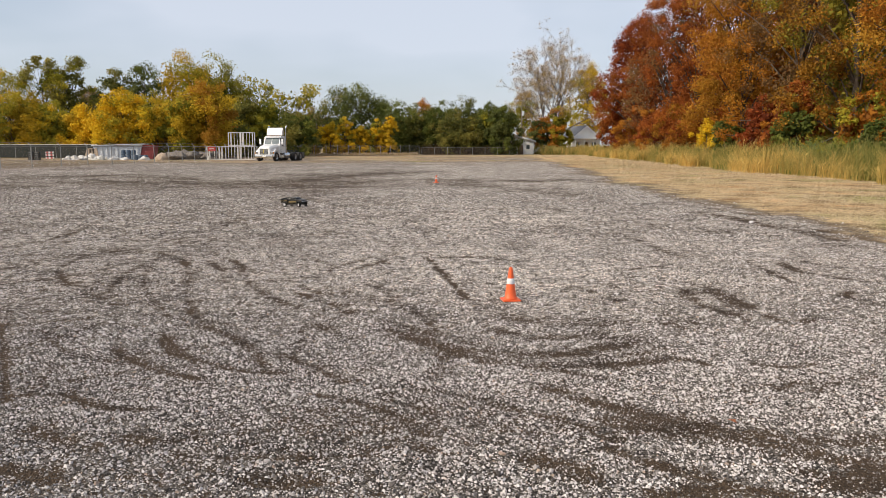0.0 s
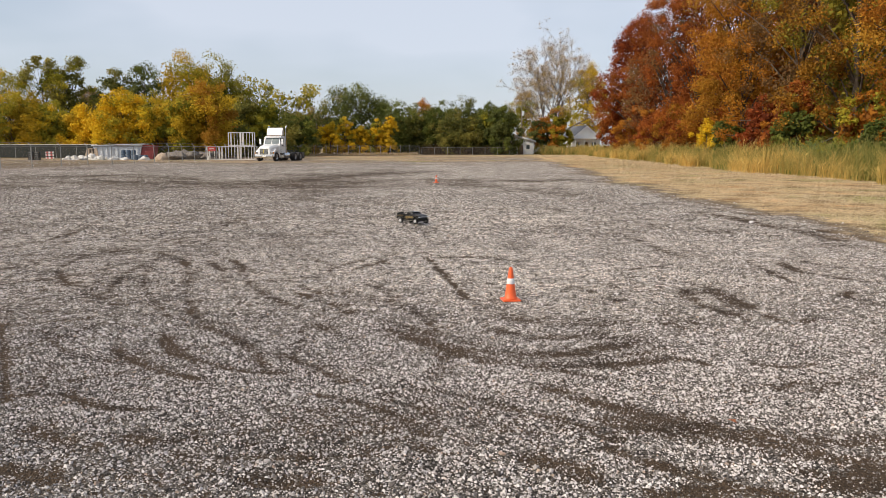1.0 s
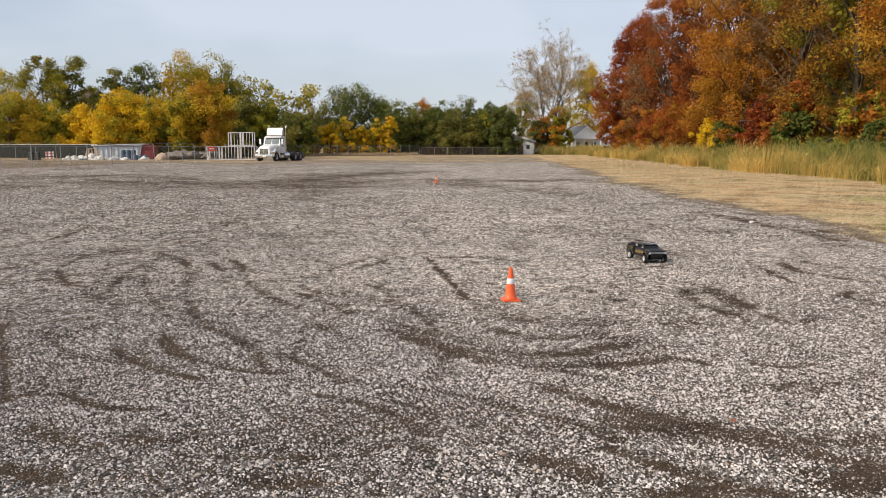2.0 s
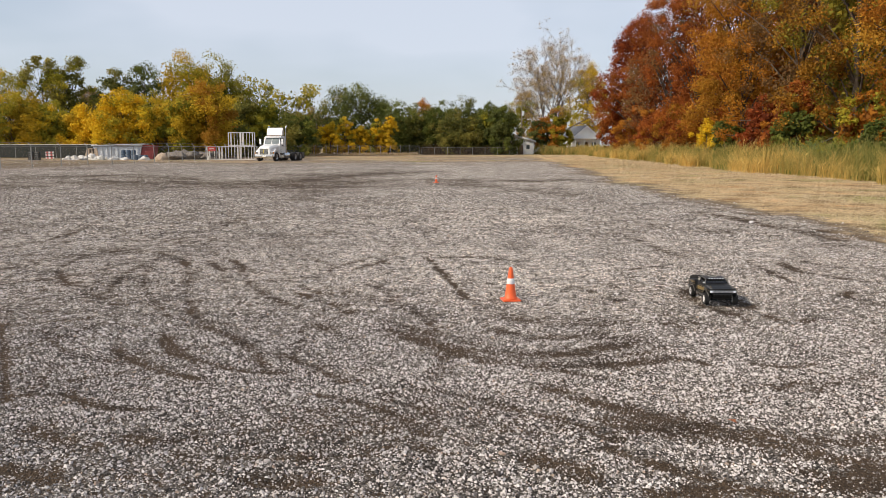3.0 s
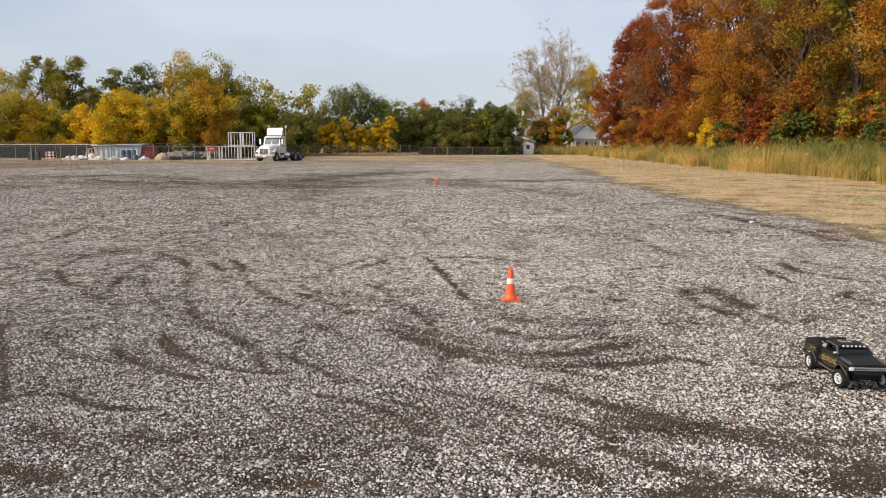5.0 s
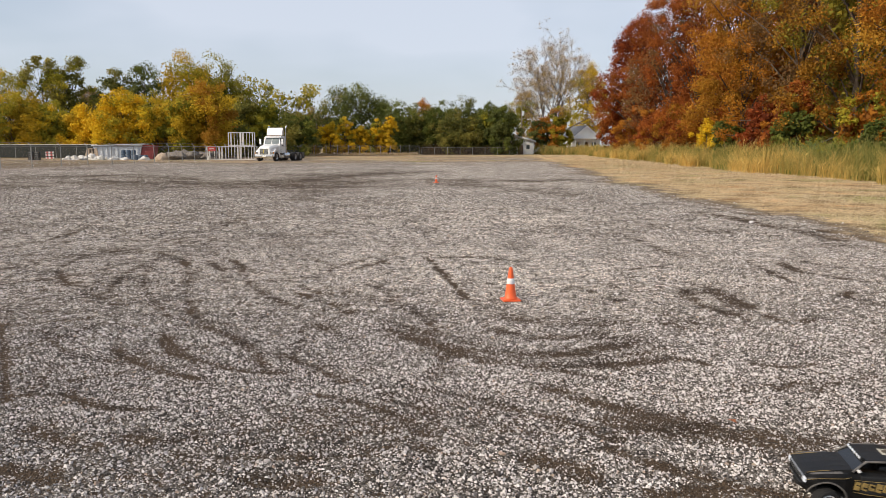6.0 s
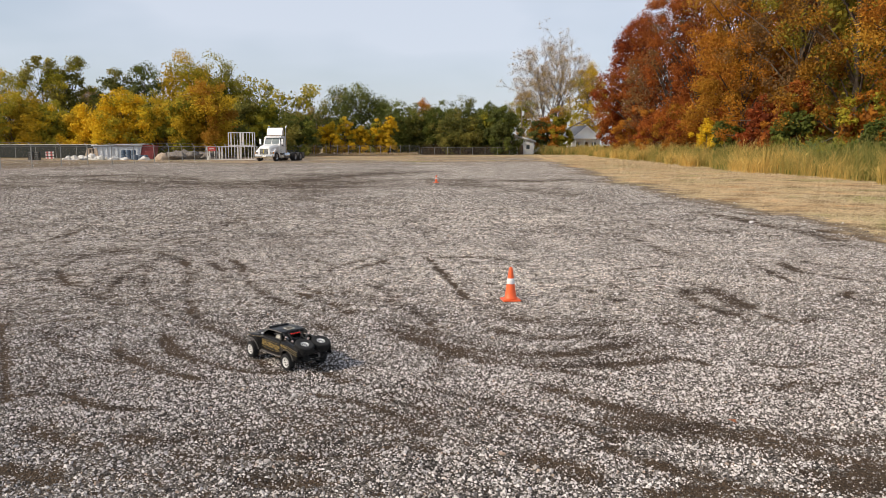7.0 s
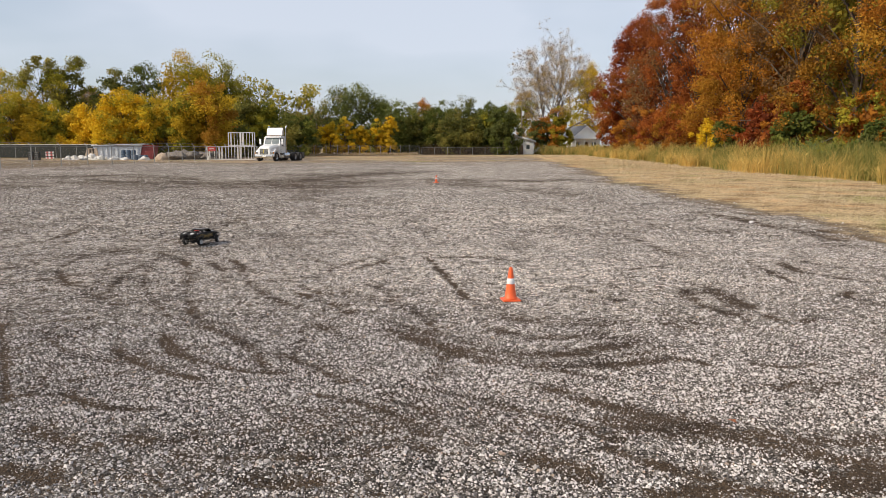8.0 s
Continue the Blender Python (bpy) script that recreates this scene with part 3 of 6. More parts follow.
def blades(name, x, y, h, w, lean, mat, rng, label, category, z=None, tone=None, seg=2):
    """Grass or reed blades, each a narrow tapering ribbon that leans over."""
    n = len(x)
    a, l_a = rng.random(n) * 6.283, np.where(rng.random(n) < 0.6, rng.random(n) * 6.283, rng.normal(0.4, 0.9, n))
    t = np.linspace(0, 1, seg + 1)
    off = (t ** 2)[None] * (lean * h)[:, None]
    cx, cy = x[:, None] + off * np.cos(l_a)[:, None], y[:, None] + off * np.sin(l_a)[:, None]
    cz = (np.zeros(n) if z is None else z)[:, None] + t[None] * h[:, None] * (1 - 0.25 * np.clip(lean, 0, 1)[:, None] * t[None])
    hw = (w[:, None] * (1 - 0.85 * t[None])) / 2
    ox, oy = np.cos(a)[:, None] * hw, np.sin(a)[:, None] * hw
    V = np.stack([np.stack([cx - ox, cy - oy, cz], 2), np.stack([cx + ox, cy + oy, cz], 2)], 2).reshape(-1, 3)
    base = (np.arange(n) * 2 * (seg + 1))[:, None] + np.arange(seg)[None] * 2
    base = base.ravel()
    F = np.stack([base, base + 1, base + 3, base + 2], 1)
    me = mesh_of(name, V, F, mat)
    if tone is not None:
        me.attributes.new("tone", "FLOAT", "POINT").data.foreach_set("value", np.repeat(tone, 2 * (seg + 1)).astype(np.float32))
    return tagged(new(name, me), label, category, kind="stuff")


GROUND, STONE = ground_material(), stone_material()
DRY = leaf_material("dry_grass", [(0.05, (0.20, 0.15, 0.07)), (0.4, (0.42, 0.32, 0.19)), (1, (0.60, 0.49, 0.34))], gain=1.25)
REED = leaf_material("reed", [(0.0, (0.07, 0.095, 0.022)), (0.3, (0.19, 0.185, 0.05)), (0.6, (0.40, 0.28, 0.085)), (1, (0.58, 0.40, 0.13))], gain=1.32)
REED_GREEN = leaf_material("reed_green", [(0.0, (0.05, 0.085, 0.03)), (0.6, (0.13, 0.18, 0.06)), (1, (0.30, 0.28, 0.10))])
build_ground()


# ---- trees ----
def limb_tubes(paths, n=5):
    """Tapering tubes along paths of (point, radius)."""
    V, F = [], []
    for p in paths:
        base = len(V)
        for k, (c, r) in enumerate(p):
            nxt = p[min(k + 1, len(p) - 1)][0] - p[max(k - 1, 0)][0]
            q = nxt.to_track_quat("Z", "Y")
            for i in range(n):
                a = 2 * math.pi * i / n
                V.append(c + q @ Vector((r * math.cos(a), r * math.sin(a), 0)))
        for k in range(len(p) - 1):
            for i in range(n):
                j = (i + 1) % n
                F.append((base + k * n + i, base + k * n + j, base + (k + 1) * n + j, base + (k + 1) * n + i))
    return np.array([v[:] for v in V]), np.array(F)


def grow(rng, start, way, length, radius, depth, tips, paths, up=0.25, forks=3, spread=0.6):
    """A branching skeleton; its tips are kept for the leaves."""
    p, d, steps = Vector(start), Vector(way).normalized(), 4
    radius = max(radius, 0.024)
    path = [(p.copy(), radius)]
    for s in range(steps):
        d = (d + Vector(rng.normal(0, 0.13, 3)) + Vector((0, 0, up * 0.25))).normalized()
        p = p + d * (length / steps)
        path.append((p.copy(), max(0.015, radius * (1 - 0.5 * (s + 1) / steps))))
    paths.append(path)
    tips.append((p.copy(), depth))
    if depth == 0:
        return
    for _ in range(forks):
        side = Vector(rng.normal(0, 1, 3))
        side = (side - d * side.dot(d)).normalized()
        k = rng.integers(2, steps + 1)
        grow(rng, path[k][0], d + side * spread * (0.7 + 0.6 * rng.random()) + Vector((0, 0, up)), length * (0.46 + 0.28 * rng.random()),
             path[k][1] * 0.62, depth - 1, tips, paths, up, forks, spread)


def leaf_cloud(rng, centres, radii, tones, per, size):
    """Leaves as small three-cornered blades round the centres of the clumps, thickest on the outside."""
    C, R, T = np.repeat(centres, per, 0), np.repeat(radii, per), np.repeat(tones, per)
    n = len(C)
    d = rng.normal(0, 1, (n, 3))
    d /= np.linalg.norm(d, axis=1)[:, None]
    d[:, 2] = d[:, 2] * 0.8 + 0.12
    P = C + d * (R * (0.25 + 0.9 * rng.random(n) ** 0.7))[:, None]
    nrm = d + rng.normal(0, 0.6, (n, 3)) + np.array([0, 0, 0.25])
    nrm /= np.linalg.norm(nrm, axis=1)[:, None]
    u = np.cross(nrm, rng.normal(0, 1, (n, 3)))
    u /= np.linalg.norm(u, axis=1)[:, None] + 1e-9
    v = np.cross(nrm, u)
    s = (size * (0.55 + 0.9 * rng.random(n)))[:, None]
    V = np.stack([P - u * s * 0.55 - v * s * 0.32, P + u * s * 0.62 - v * s * 0.22, P + v * s * 0.55 + u * s * 0.05], 1).reshape(-1, 3)
    F = np.arange(n * 3).reshape(-1, 3)
    return V, F, np.repeat(np.clip(T + rng.normal(0, 0.06, n), 0, 1), 3)


def crown_mesh(rng, centres, radii, tones, per, size, mat):
    V, F, T = leaf_cloud(rng, centres, radii, tones, per, size)
    me = mesh_of("crown", V, F, mat)
    me.attributes.new("tone", "FLOAT", "POINT").data.foreach_set("value", T.astype(np.float32))
    return me


def tree(x, y, height, width, leaf, label, seed, base=0.12, clumps=90, per=110, size=0.34, top=0.85, bark=None, gaps=0.0, name="tree", group="", second=None, fill=0.06):
    """A broad-leaved tree: trunk, limbs to the clumps, and a lumpy crown of leaves. base: where the crown begins, as a share of the height; top: how pointed it is."""
    rng = np.random.default_rng(seed)
    near = 20 < x < 40 and y < 125           # the near wood is drawn finer
    if near:
        clumps, per, size = int(clumps * 1.7), int(per * 2.0), size * 0.50
    elif clumps > 40:
        clumps, per, size = int(clumps * 1.7), int(per * 1.2), size * 0.49
    root = thing(name, pose(x, y, 0, 0, 0, float(rng.random() * 360)), label, "tree", group)
    r = width / 2
    lobes = rng.random(9) * 6.283
    # boughs: large billows over the crown, each with its own tone
    boughs = 13 + int(width * 1.8)
    bt = (np.arange(boughs) + 0.3 + 0.6 * rng.random(boughs)) / boughs
    ba = np.arange(boughs) * 2.399 + rng.normal(0, 0.45, boughs)
    bp = np.sin(math.pi * np.minimum(0.97, bt * 0.86 + 0.14) ** top) ** 0.55
    bl = 1 + 0.17 * np.sin(2 * ba + lobes[0] + 3 * bt) + 0.14 * np.sin(3 * ba + lobes[1] - 5 * bt)
    br = width * (0.14 + 0.10 * rng.random(boughs)) * (0.55 + 0.45 * bp)
    bq = np.maximum(0, r * bp * bl - br * 0.8) * (0.75 + 0.25 * rng.random(boughs))
    bz = height * (base + (0.93 - base) * bt ** 0.9) - br * 0.25 + rng.normal(0, 0.02, boughs) * height
    btone = rng.random(boughs)
    keep = rng.random(boughs) > gaps * 0.55
    keep[-2:] = True
    pickb = np.flatnonzero(keep)
    bi = rng.choice(pickb, clumps, p=br[pickb] ** 2 / (br[pickb] ** 2).sum())
    d = rng.normal(0, 1, (clumps, 3)) + np.stack([np.cos(ba[bi]), np.sin(ba[bi]), np.full(clumps, 0.45)], 1) * 0.75
    d /= np.linalg.norm(d, axis=1)[:, None]
    cs = np.stack([bq[bi] * np.cos(ba[bi]), bq[bi] * np.sin(ba[bi]), bz[bi]], 1) + d * (br[bi] * (0.55 + 0.5 * rng.random(clumps)))[:, None]
    cs[:, 2] = np.clip(cs[:, 2], 0.02 * height, height)
    rs = (fill * 0.80 + 0.05 * rng.random(clumps)) * width
    # tone by bough and clump, painted lighter towards the sunlit top
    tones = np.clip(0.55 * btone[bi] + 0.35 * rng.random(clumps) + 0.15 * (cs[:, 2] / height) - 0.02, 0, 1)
    if clumps > 60:           # inner leaves, whose low tones paint the shade inside the crown
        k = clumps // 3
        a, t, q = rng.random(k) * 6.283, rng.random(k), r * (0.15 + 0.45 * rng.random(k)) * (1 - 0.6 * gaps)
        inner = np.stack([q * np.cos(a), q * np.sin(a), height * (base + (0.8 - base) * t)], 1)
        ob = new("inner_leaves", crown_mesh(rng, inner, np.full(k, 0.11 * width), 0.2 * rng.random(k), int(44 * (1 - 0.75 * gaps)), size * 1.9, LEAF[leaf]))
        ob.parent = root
    if second is None:
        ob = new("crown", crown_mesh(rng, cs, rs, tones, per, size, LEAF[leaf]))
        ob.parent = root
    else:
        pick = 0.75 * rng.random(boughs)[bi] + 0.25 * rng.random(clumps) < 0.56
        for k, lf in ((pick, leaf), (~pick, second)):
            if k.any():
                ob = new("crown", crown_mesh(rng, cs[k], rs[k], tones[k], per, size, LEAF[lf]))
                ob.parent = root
    tr = 0.011 * height + 0.05
    paths, z0 = [], height * max(base, 0.1)
    lean = Vector((rng.normal(0, 0.25), rng.normal(0, 0.25), 0))
    spine = [(Vector((0, 0, -0.2)), tr * 1.3)] + [(lean * k + Vector((rng.normal(0, 0.06), rng.normal(0, 0.06), height * 0.8 * k)), tr * (1 - 0.85 * k)) for k in (0.1, 0.3, 0.5, 0.7, 0.9, 1.0)]
    paths.append(spine)
    for i in rng.permutation(clumps)[:max(12, clumps // 6)]:
        c = Vector(cs[i])
        k = min(0.9, max(0.08, (c.z / height - 0.16)))
        s = lean * k + Vector((0, 0, height * 0.8 * k))
        mid = (s + c) / 2 + Vector((0, 0, 0.05 * height * rng.random()))
        rr = tr * 0.42 * (1 - 0.6 * k)
        paths.append([(s, rr), (mid, rr * 0.7), (c, rr * 0.25)])
    V, F = limb_tubes(paths)
    ob = new("trunk", mesh_of("trunk", V, F, bark or BARK, True))
    ob.parent = root
    return root


def open_tree(x, y, height, label, seed, stems, leaf, per, size, bark, lens=0.42, depth=4, spread=0.5, lr=0.9, girth=0.018, forks=3, up=0.22):
    """A tree whose branching shows: several stems that fork upwards, with a thin veil of leaves."""
    rng = np.random.default_rng(seed)
    root = thing("tree", pose(x, y, 0), label, "tree")
    tips, paths = [], []
    for lx, ly, k in stems:
        grow(rng, (lx * 0.25, ly * 0.25, -0.2), (lx, ly, 2.6), height * lens * k, girth * height * k, depth, tips, paths, up, forks, spread)
    V, F = limb_tubes(paths, 4)
    ob = new("trunk", mesh_of("trunk", V, F, bark, True))
    ob.parent = root
    pts = np.array([p[:] for p, d in tips if d <= 1])
    if per:
        ob = new("crown", crown_mesh(rng, pts, np.full(len(pts), lr), rng.random(len(pts)), per, size, LEAF[leaf]))
        ob.parent = root
    return root


# The wood on the far side of the grass, from its far end to the near one.
WOOD = "wood beside the verge"
tree(33.4, 131, 24.6, 14.5, "red", "dense dark red oak at the far end of the wood", 11, 0.02, 210, 100, 0.44, 1.1, group=WOOD, second="rust")
tree(33.9, 115, 26.0, 15, "rust", "tall rust-brown oak with full autumn crown", 12, 0.02, 120, 95, 0.36, 1.0, group=WOOD, second="brown")
tree(32.5, 99, 27.0, 14, "rust", "tall rust-red oak with full autumn crown", 13, 0.02, 125, 105, 0.34, group=WOOD, second="rust")
tree(32.5, 84, 27.0, 14, "amber", "tall amber oak with dense leaves", 14, 0.05, 130, 120, 0.32, group=WOOD, second="orange")
tree(32.5, 71, 26.0, 13, "brown", "tall oak with dull brown and orange leaves", 15, 0.06, 125, 120, 0.30, group=WOOD, second="orange")
tree(31.5, 59, 24.5, 13, "moss", "tall oak still half green among gold leaves", 16, 0.06, 150, 130, 0.28, group=WOOD, second="amber")
tree(32.0, 48, 23.0, 13, "orange", "tall gold and orange oak near the reeds", 17, 0.10, 160, 140, 0.26, group=WOOD, second="amber")
tree(31.0, 38, 22.0, 12, "orange", "tall orange-gold oak at the wood's near end", 18, 0.12, 130, 100, 0.26, group=WOOD, second="moss")
for k, (bx, by, bh, bl) in enumerate(((44, 122, 20, "brown"), (43, 104, 22, "orange"), (43, 88, 23, "rust"), (42, 74, 24, "amber"), (42, 60, 23, "brown"), (43, 47, 22, "olive"))):
    tree(bx, by, bh, 14, bl, "oak standing deeper in the autumn wood", 30 + k, 0.02, 90, 40, 1.1, group=WOOD)

# Shaded thicket that closes the wood below and behind.
for k in range(9):
    tree(40.5 + 1.5 * (k % 2), 42 + 11 * k, 9.5 + 1.5 * (k % 3), 10, ("brown", "olive", "rust")[k % 3], "shaded thicket inside the wood", 200 + k, 0.0, 60, 24, 1.0, group=WOOD)

# Undergrowth at the wood's edge.
def bush(x, y, h, w, leaf, label, seed, per=45, clumps=40, size=0.30, second=None):
    return tree(x, y, h, w, leaf, label, seed, 0.02, clumps, per, size, 0.55, name="bush", group="undergrowth", second=second)


bush(27.2, 79, 4.6, 4.2, "yellow", "bright yellow shrub below the oaks", 41)
bush(28.0, 76, 4.8, 4.2, "green", "leafy green shrub below the oaks", 42)
bush(27.8, 67, 6.0, 5.5, "red", "red-leaved shrub below the oaks", 43)
bush(27.2, 60, 5.0, 4.5, "green", "green shrub between the reeds and the oaks", 44)
bush(28.2, 62, 7.0, 6.0, "rust", "rust-coloured sapling at the wood's edge", 45, second="orange")
bush(27.0, 50, 5.4, 5.0, "orange", "orange sapling behind the reeds", 46, second="goldgreen")
bush(26.6, 46, 3.6, 4.5, "green", "dark green shrub behind the reeds", 47, second="dark")
bush(28.4, 90, 5.0, 6.0, "orange", "orange shrub at the foot of the wood", 48, second="red")
bush(29.0, 104, 6.0, 6.5, "red", "dark red shrub at the foot of the wood", 49, second="orange")
bush(29.0, 122, 6.5, 6.5, "orange", "orange-yellow shrub at the wood's far end", 50, second="gold")
bush(32.4, 137, 14.0, 9.5, "rust", "tall rust-brown thicket at the wood's far end", 52, 110, 70, 0.5, second="red")
bush(30.2, 112, 8.0, 7.5, "rust", "rust-orange thicket at the foot of the oaks", 53, second="orange")
bush(29.4, 97, 7.0, 7.0, "amber", "amber thicket at the foot of the oaks", 54, second="rust")
bush(27.0, 40, 4.0, 5.0, "dark", "dark green thicket behind tall reeds", 51)

# Behind the fences: the far row of trees.  (side, distance, top, width, leaf, second, label, gaps)
def far_tree(px, d, ytop, width, leaf, second, label, seed, gaps=0.0, base=0.05, clumps=75, per=85, size=0.46, pointed=0.85):
    return tree((px - 784) / 1350 * d, d, 1.7 + (259.5 - ytop) / 1350 * d, width, leaf, label, seed, base, clumps, per, size, pointed, gaps=gaps, second=second, group="trees behind the fence", fill=0.08)


far_tree(-70, 120, 120, 12, "goldgreen", "olive", "yellowing maple behind the yard", 60)
far_tree(8, 132, 112, 13, "goldgreen", "gold", "tall thinning tree with yellow-green leaves", 61, 0.5)
far_tree(90, 140, 97, 9.5, "goldgreen", "olive", "tall sparse olive-green tree", 62, 0.6, 0.2)
far_tree(143, 142, 102, 10, "olive", "goldgreen", "tall sparse tree with olive leaves", 63, 0.6, 0.2)
far_tree(215, 150, 116, 10, "dark", "olive", "dark green tree behind the yellow ones", 64, 0.1)
far_tree(266, 150, 107, 11.5, "dark", "green", "dark green maple behind the yard", 65, 0.1)
far_tree(338, 140, 93, 14.5, "gold", "goldgreen", "tall golden maple with a round crown", 66, clumps=120)
far_tree(392, 145, 96, 13.5, "goldgreen", "olive", "tall maple turning from green to gold", 67, clumps=120)
far_tree(172, 160, 148, 9, "pale", "brown", "thin brown tree with few leaves remaining", 68, 0.6)
far_tree(30, 118, 168, 11, "gold", "goldgreen", "yellow-green tree above the dark screen", 69)
far_tree(100, 120, 184, 9.5, "goldgreen", "yellow", "leafy yellow-green tree by the fence", 70)
far_tree(160, 119, 186, 8.5, "yellow", "gold", "golden tree by the fence", 71)
far_tree(226, 117, 160, 10.5, "yellow", "goldgreen", "bright yellow tree behind the container", 72, clumps=95)
far_tree(275, 122, 195, 8, "goldgreen", "pale", "fading yellow tree behind the container", 73)
far_tree(322, 118, 172, 9, "goldgreen", "gold", "broad golden tree behind the racks", 74, clumps=90)
far_tree(368, 120, 146, 11.5, "gold", "amber", "broad orange-gold tree behind the racks", 75, clumps=110)
far_tree(440, 130, 172, 9.5, "olive", "goldgreen", "olive tree behind the lorry", 76)
far_tree(478, 132, 180, 9, "goldgreen", "green", "yellow-green tree behind the lorry", 77)
far_tree(520, 140, 196, 9, "green", "olive", "green tree beyond the lorry", 78)
far_tree(562, 180, 190, 9, "pale", "brown", "thin brown tree beyond the fence", 79, 0.7)
far_tree(600, 170, 160, 13, "dark", "olive", "dark green tree in the far hedge", 80, 0.1)
far_tree(642, 168, 151, 15, "dark", "green", "tall dark green tree in the far hedge", 81, clumps=95)
far_tree(692, 165, 173, 14, "green", "dark", "green tree in the far hedge", 82)
far_tree(752, 200, 178, 10, "orange", "pale", "orange tree beyond the far hedge", 83, 0.2)
far_tree(735, 166, 188, 11, "olive", "green", "olive green tree in the far hedge", 84)
far_tree(778, 166, 184, 11, "green", "dark", "green tree in the far hedge", 85)
far_tree(822, 168, 178, 12, "dark", "olive", "dark green tree in the far hedge", 86)
far_tree(868, 166, 180, 9.5, "green", "dark", "dark tree at the hedge's end", 87)
far_tree(890, 159, 188, 8, "dark", "green", "dark tree at the hedge's end", 88)
far_tree(925, 205, 163, 12, "goldgreen", "pale", "pale gold tree behind the garage", 89, 0.3)
far_tree(1036, 205, 112, 12, "gold", "goldgreen", "golden tree standing by the wood", 90, 0.05, 0.2, 110)
far_tree(958, 173, 204, 7, "dark", "orange", "dark green tree before the garden", 91)
far_tree(986, 172, 186, 6, "goldgreen", "orange", "small tree turning orange by the house", 92)
for k, (bx, bt) in enumerate(((-10, 165), (60, 172), (118, 168), (195, 178), (290, 170), (425, 168), (455, 178), (535, 196), (720, 205), (800, 200), (850, 202))):
    far_tree(bx, 162 + 3 * (k % 3), bt, 11, ("olive", "olive", "goldgreen", "green")[k % 4], "olive", "faded tree in the row behind", 160 + k, 0.15, 0.02, 60, 50, 0.56)
for k, bx in enumerate((555, 585, 612, 640, 668, 690)):
    far_tree(bx, 157, 222 - 8 * (k % 3), 5, "yellow", "gold" if k % 2 else "goldgreen", "low yellow bush behind the fence", 100 + k, 0.2, 0.02, 44, 55, 0.40)
for k, bx in enumerate((-20, 60, 120, 195, 250, 300, 350, 420, 465, 510)):
    far_tree(bx, 124, 222, 8, "olive" if k % 2 else "goldgreen", "green", "low leafy undergrowth behind the yard", 120 + k, 0.0, 0.0, 36, 55, 0.40)
for k, bx in enumerate((720, 760, 800, 845, 885)):
    far_tree(bx, 172, 226, 9, "dark" if k % 2 else "olive", "brown", "low dark undergrowth in the far hedge", 140 + k, 0.0, 0.0, 36, 55, 0.42)

open_tree((974 - 784) / 1350 * 176, 176, 29.0, "tall cottonwood with pale forked limbs and thin tan leaves", 12,
          ((-0.62, 0.1, 0.84), (-0.22, -0.35, 1.0), (0.14, 0.35, 1.04), (0.52, -0.2, 1.02), (0.95, 0.2, 0.90)), "tan", 11, 0.18, BARK_GREY, 0.42, 4, 0.68, 0.8, 0.0115, 4, 0.13)
open_tree((498 - 784) / 1350 * 150, 150, 17.5, "slender tree with twisted limbs and thin golden leaves", 9,
          ((-0.6, 0.1, 1.0), (0.5, -0.2, 1.05)), "goldgreen", 34, 0.40, BARK, 0.42, 3, 0.7, 1.25)


# ---- traffic cones ----
ORANGE = plain("cone_orange", (0.86, 0.13, 0.03), 0.45, vary=0.10, scale=14)
WHITE_BAND = plain("cone_white", (0.82, 0.80, 0.78), 0.5, vary=0.06, scale=18)


def traffic_cone(x, y, turn, label, scale=1.0):
    root = thing("traffic_cone", pose(x, y, 0.0, 0, 0, turn), label, "traffic cone", "cones marking the course")
    root.scale = (scale,) * 3
    bm = boxed((0, 0, 0.014), (0.205, 0.205, 0.020), bevel=0.008)
    part("base", bm, ORANGE, root)
    r = lambda z: 0.070 - (0.070 - 0.021) * z / 0.355
    prof = [(0.080, 0.024), (0.076, 0.034), (r(0.03), 0.045)] + [(r(z), z + 0.02) for z in (0.10, 0.2, 0.3, 0.35)] + [(0.016, 0.385), (0.011, 0.386), (0.010, 0.345)]
    part("body", add_lathe(bmesh.new(), prof), ORANGE, root, smooth=True)
    part("collar", add_lathe(bmesh.new(), [(r(0.176) + 0.0005, 0.196), (r(0.178) + 0.0025, 0.198), (r(0.238) + 0.0025, 0.258), (r(0.240) + 0.0005, 0.260)]), WHITE_BAND, root, "white reflective collar", smooth=True)
    return root


traffic_cone(0.751, 8.34, 8, "small orange traffic cone with a white collar on gravel", 0.975)
traffic_cone(-0.32, 36.0, 30, "smaller orange traffic cone far out on the lot", 0.95)


# ---- fences ----
GALV = plain("galvanised_steel", (0.30, 0.30, 0.29), 0.5, 0.6, vary=0.2, scale=6)
SCREEN = plain("dark_screen", (0.020, 0.022, 0.017), 0.9, vary=0.3, scale=1.2)


def wire_material():
    """Woven wire seen from afar: mostly gaps."""
    m, n, l, b = material("chain_link", 0.5, 0.4)
    b.inputs["Base Color"].default_value = (0.25, 0.25, 0.24, 1)
    tr, mx, nz = n.new("ShaderNodeBsdfTransparent"), n.new("ShaderNodeMixShader"), noise_tex(n, l, 3.0, 3.0)
    r = n.new("ShaderNodeMapRange")
    r.inputs["To Min"].default_value, r.inputs["To Max"].default_value = 0.03, 0.09
    l.new(nz.outputs["Fac"], r.inputs["Value"]), l.new(r.outputs["Result"], mx.inputs["Fac"])
    l.new(tr.outputs["BSDF"], mx.inputs[1]), l.new(b.outputs["BSDF"], mx.inputs[2])
    l.new(mx.outputs["Shader"], n["Material Output"].inputs["Surface"])
    return m


WIRE = wire_material()


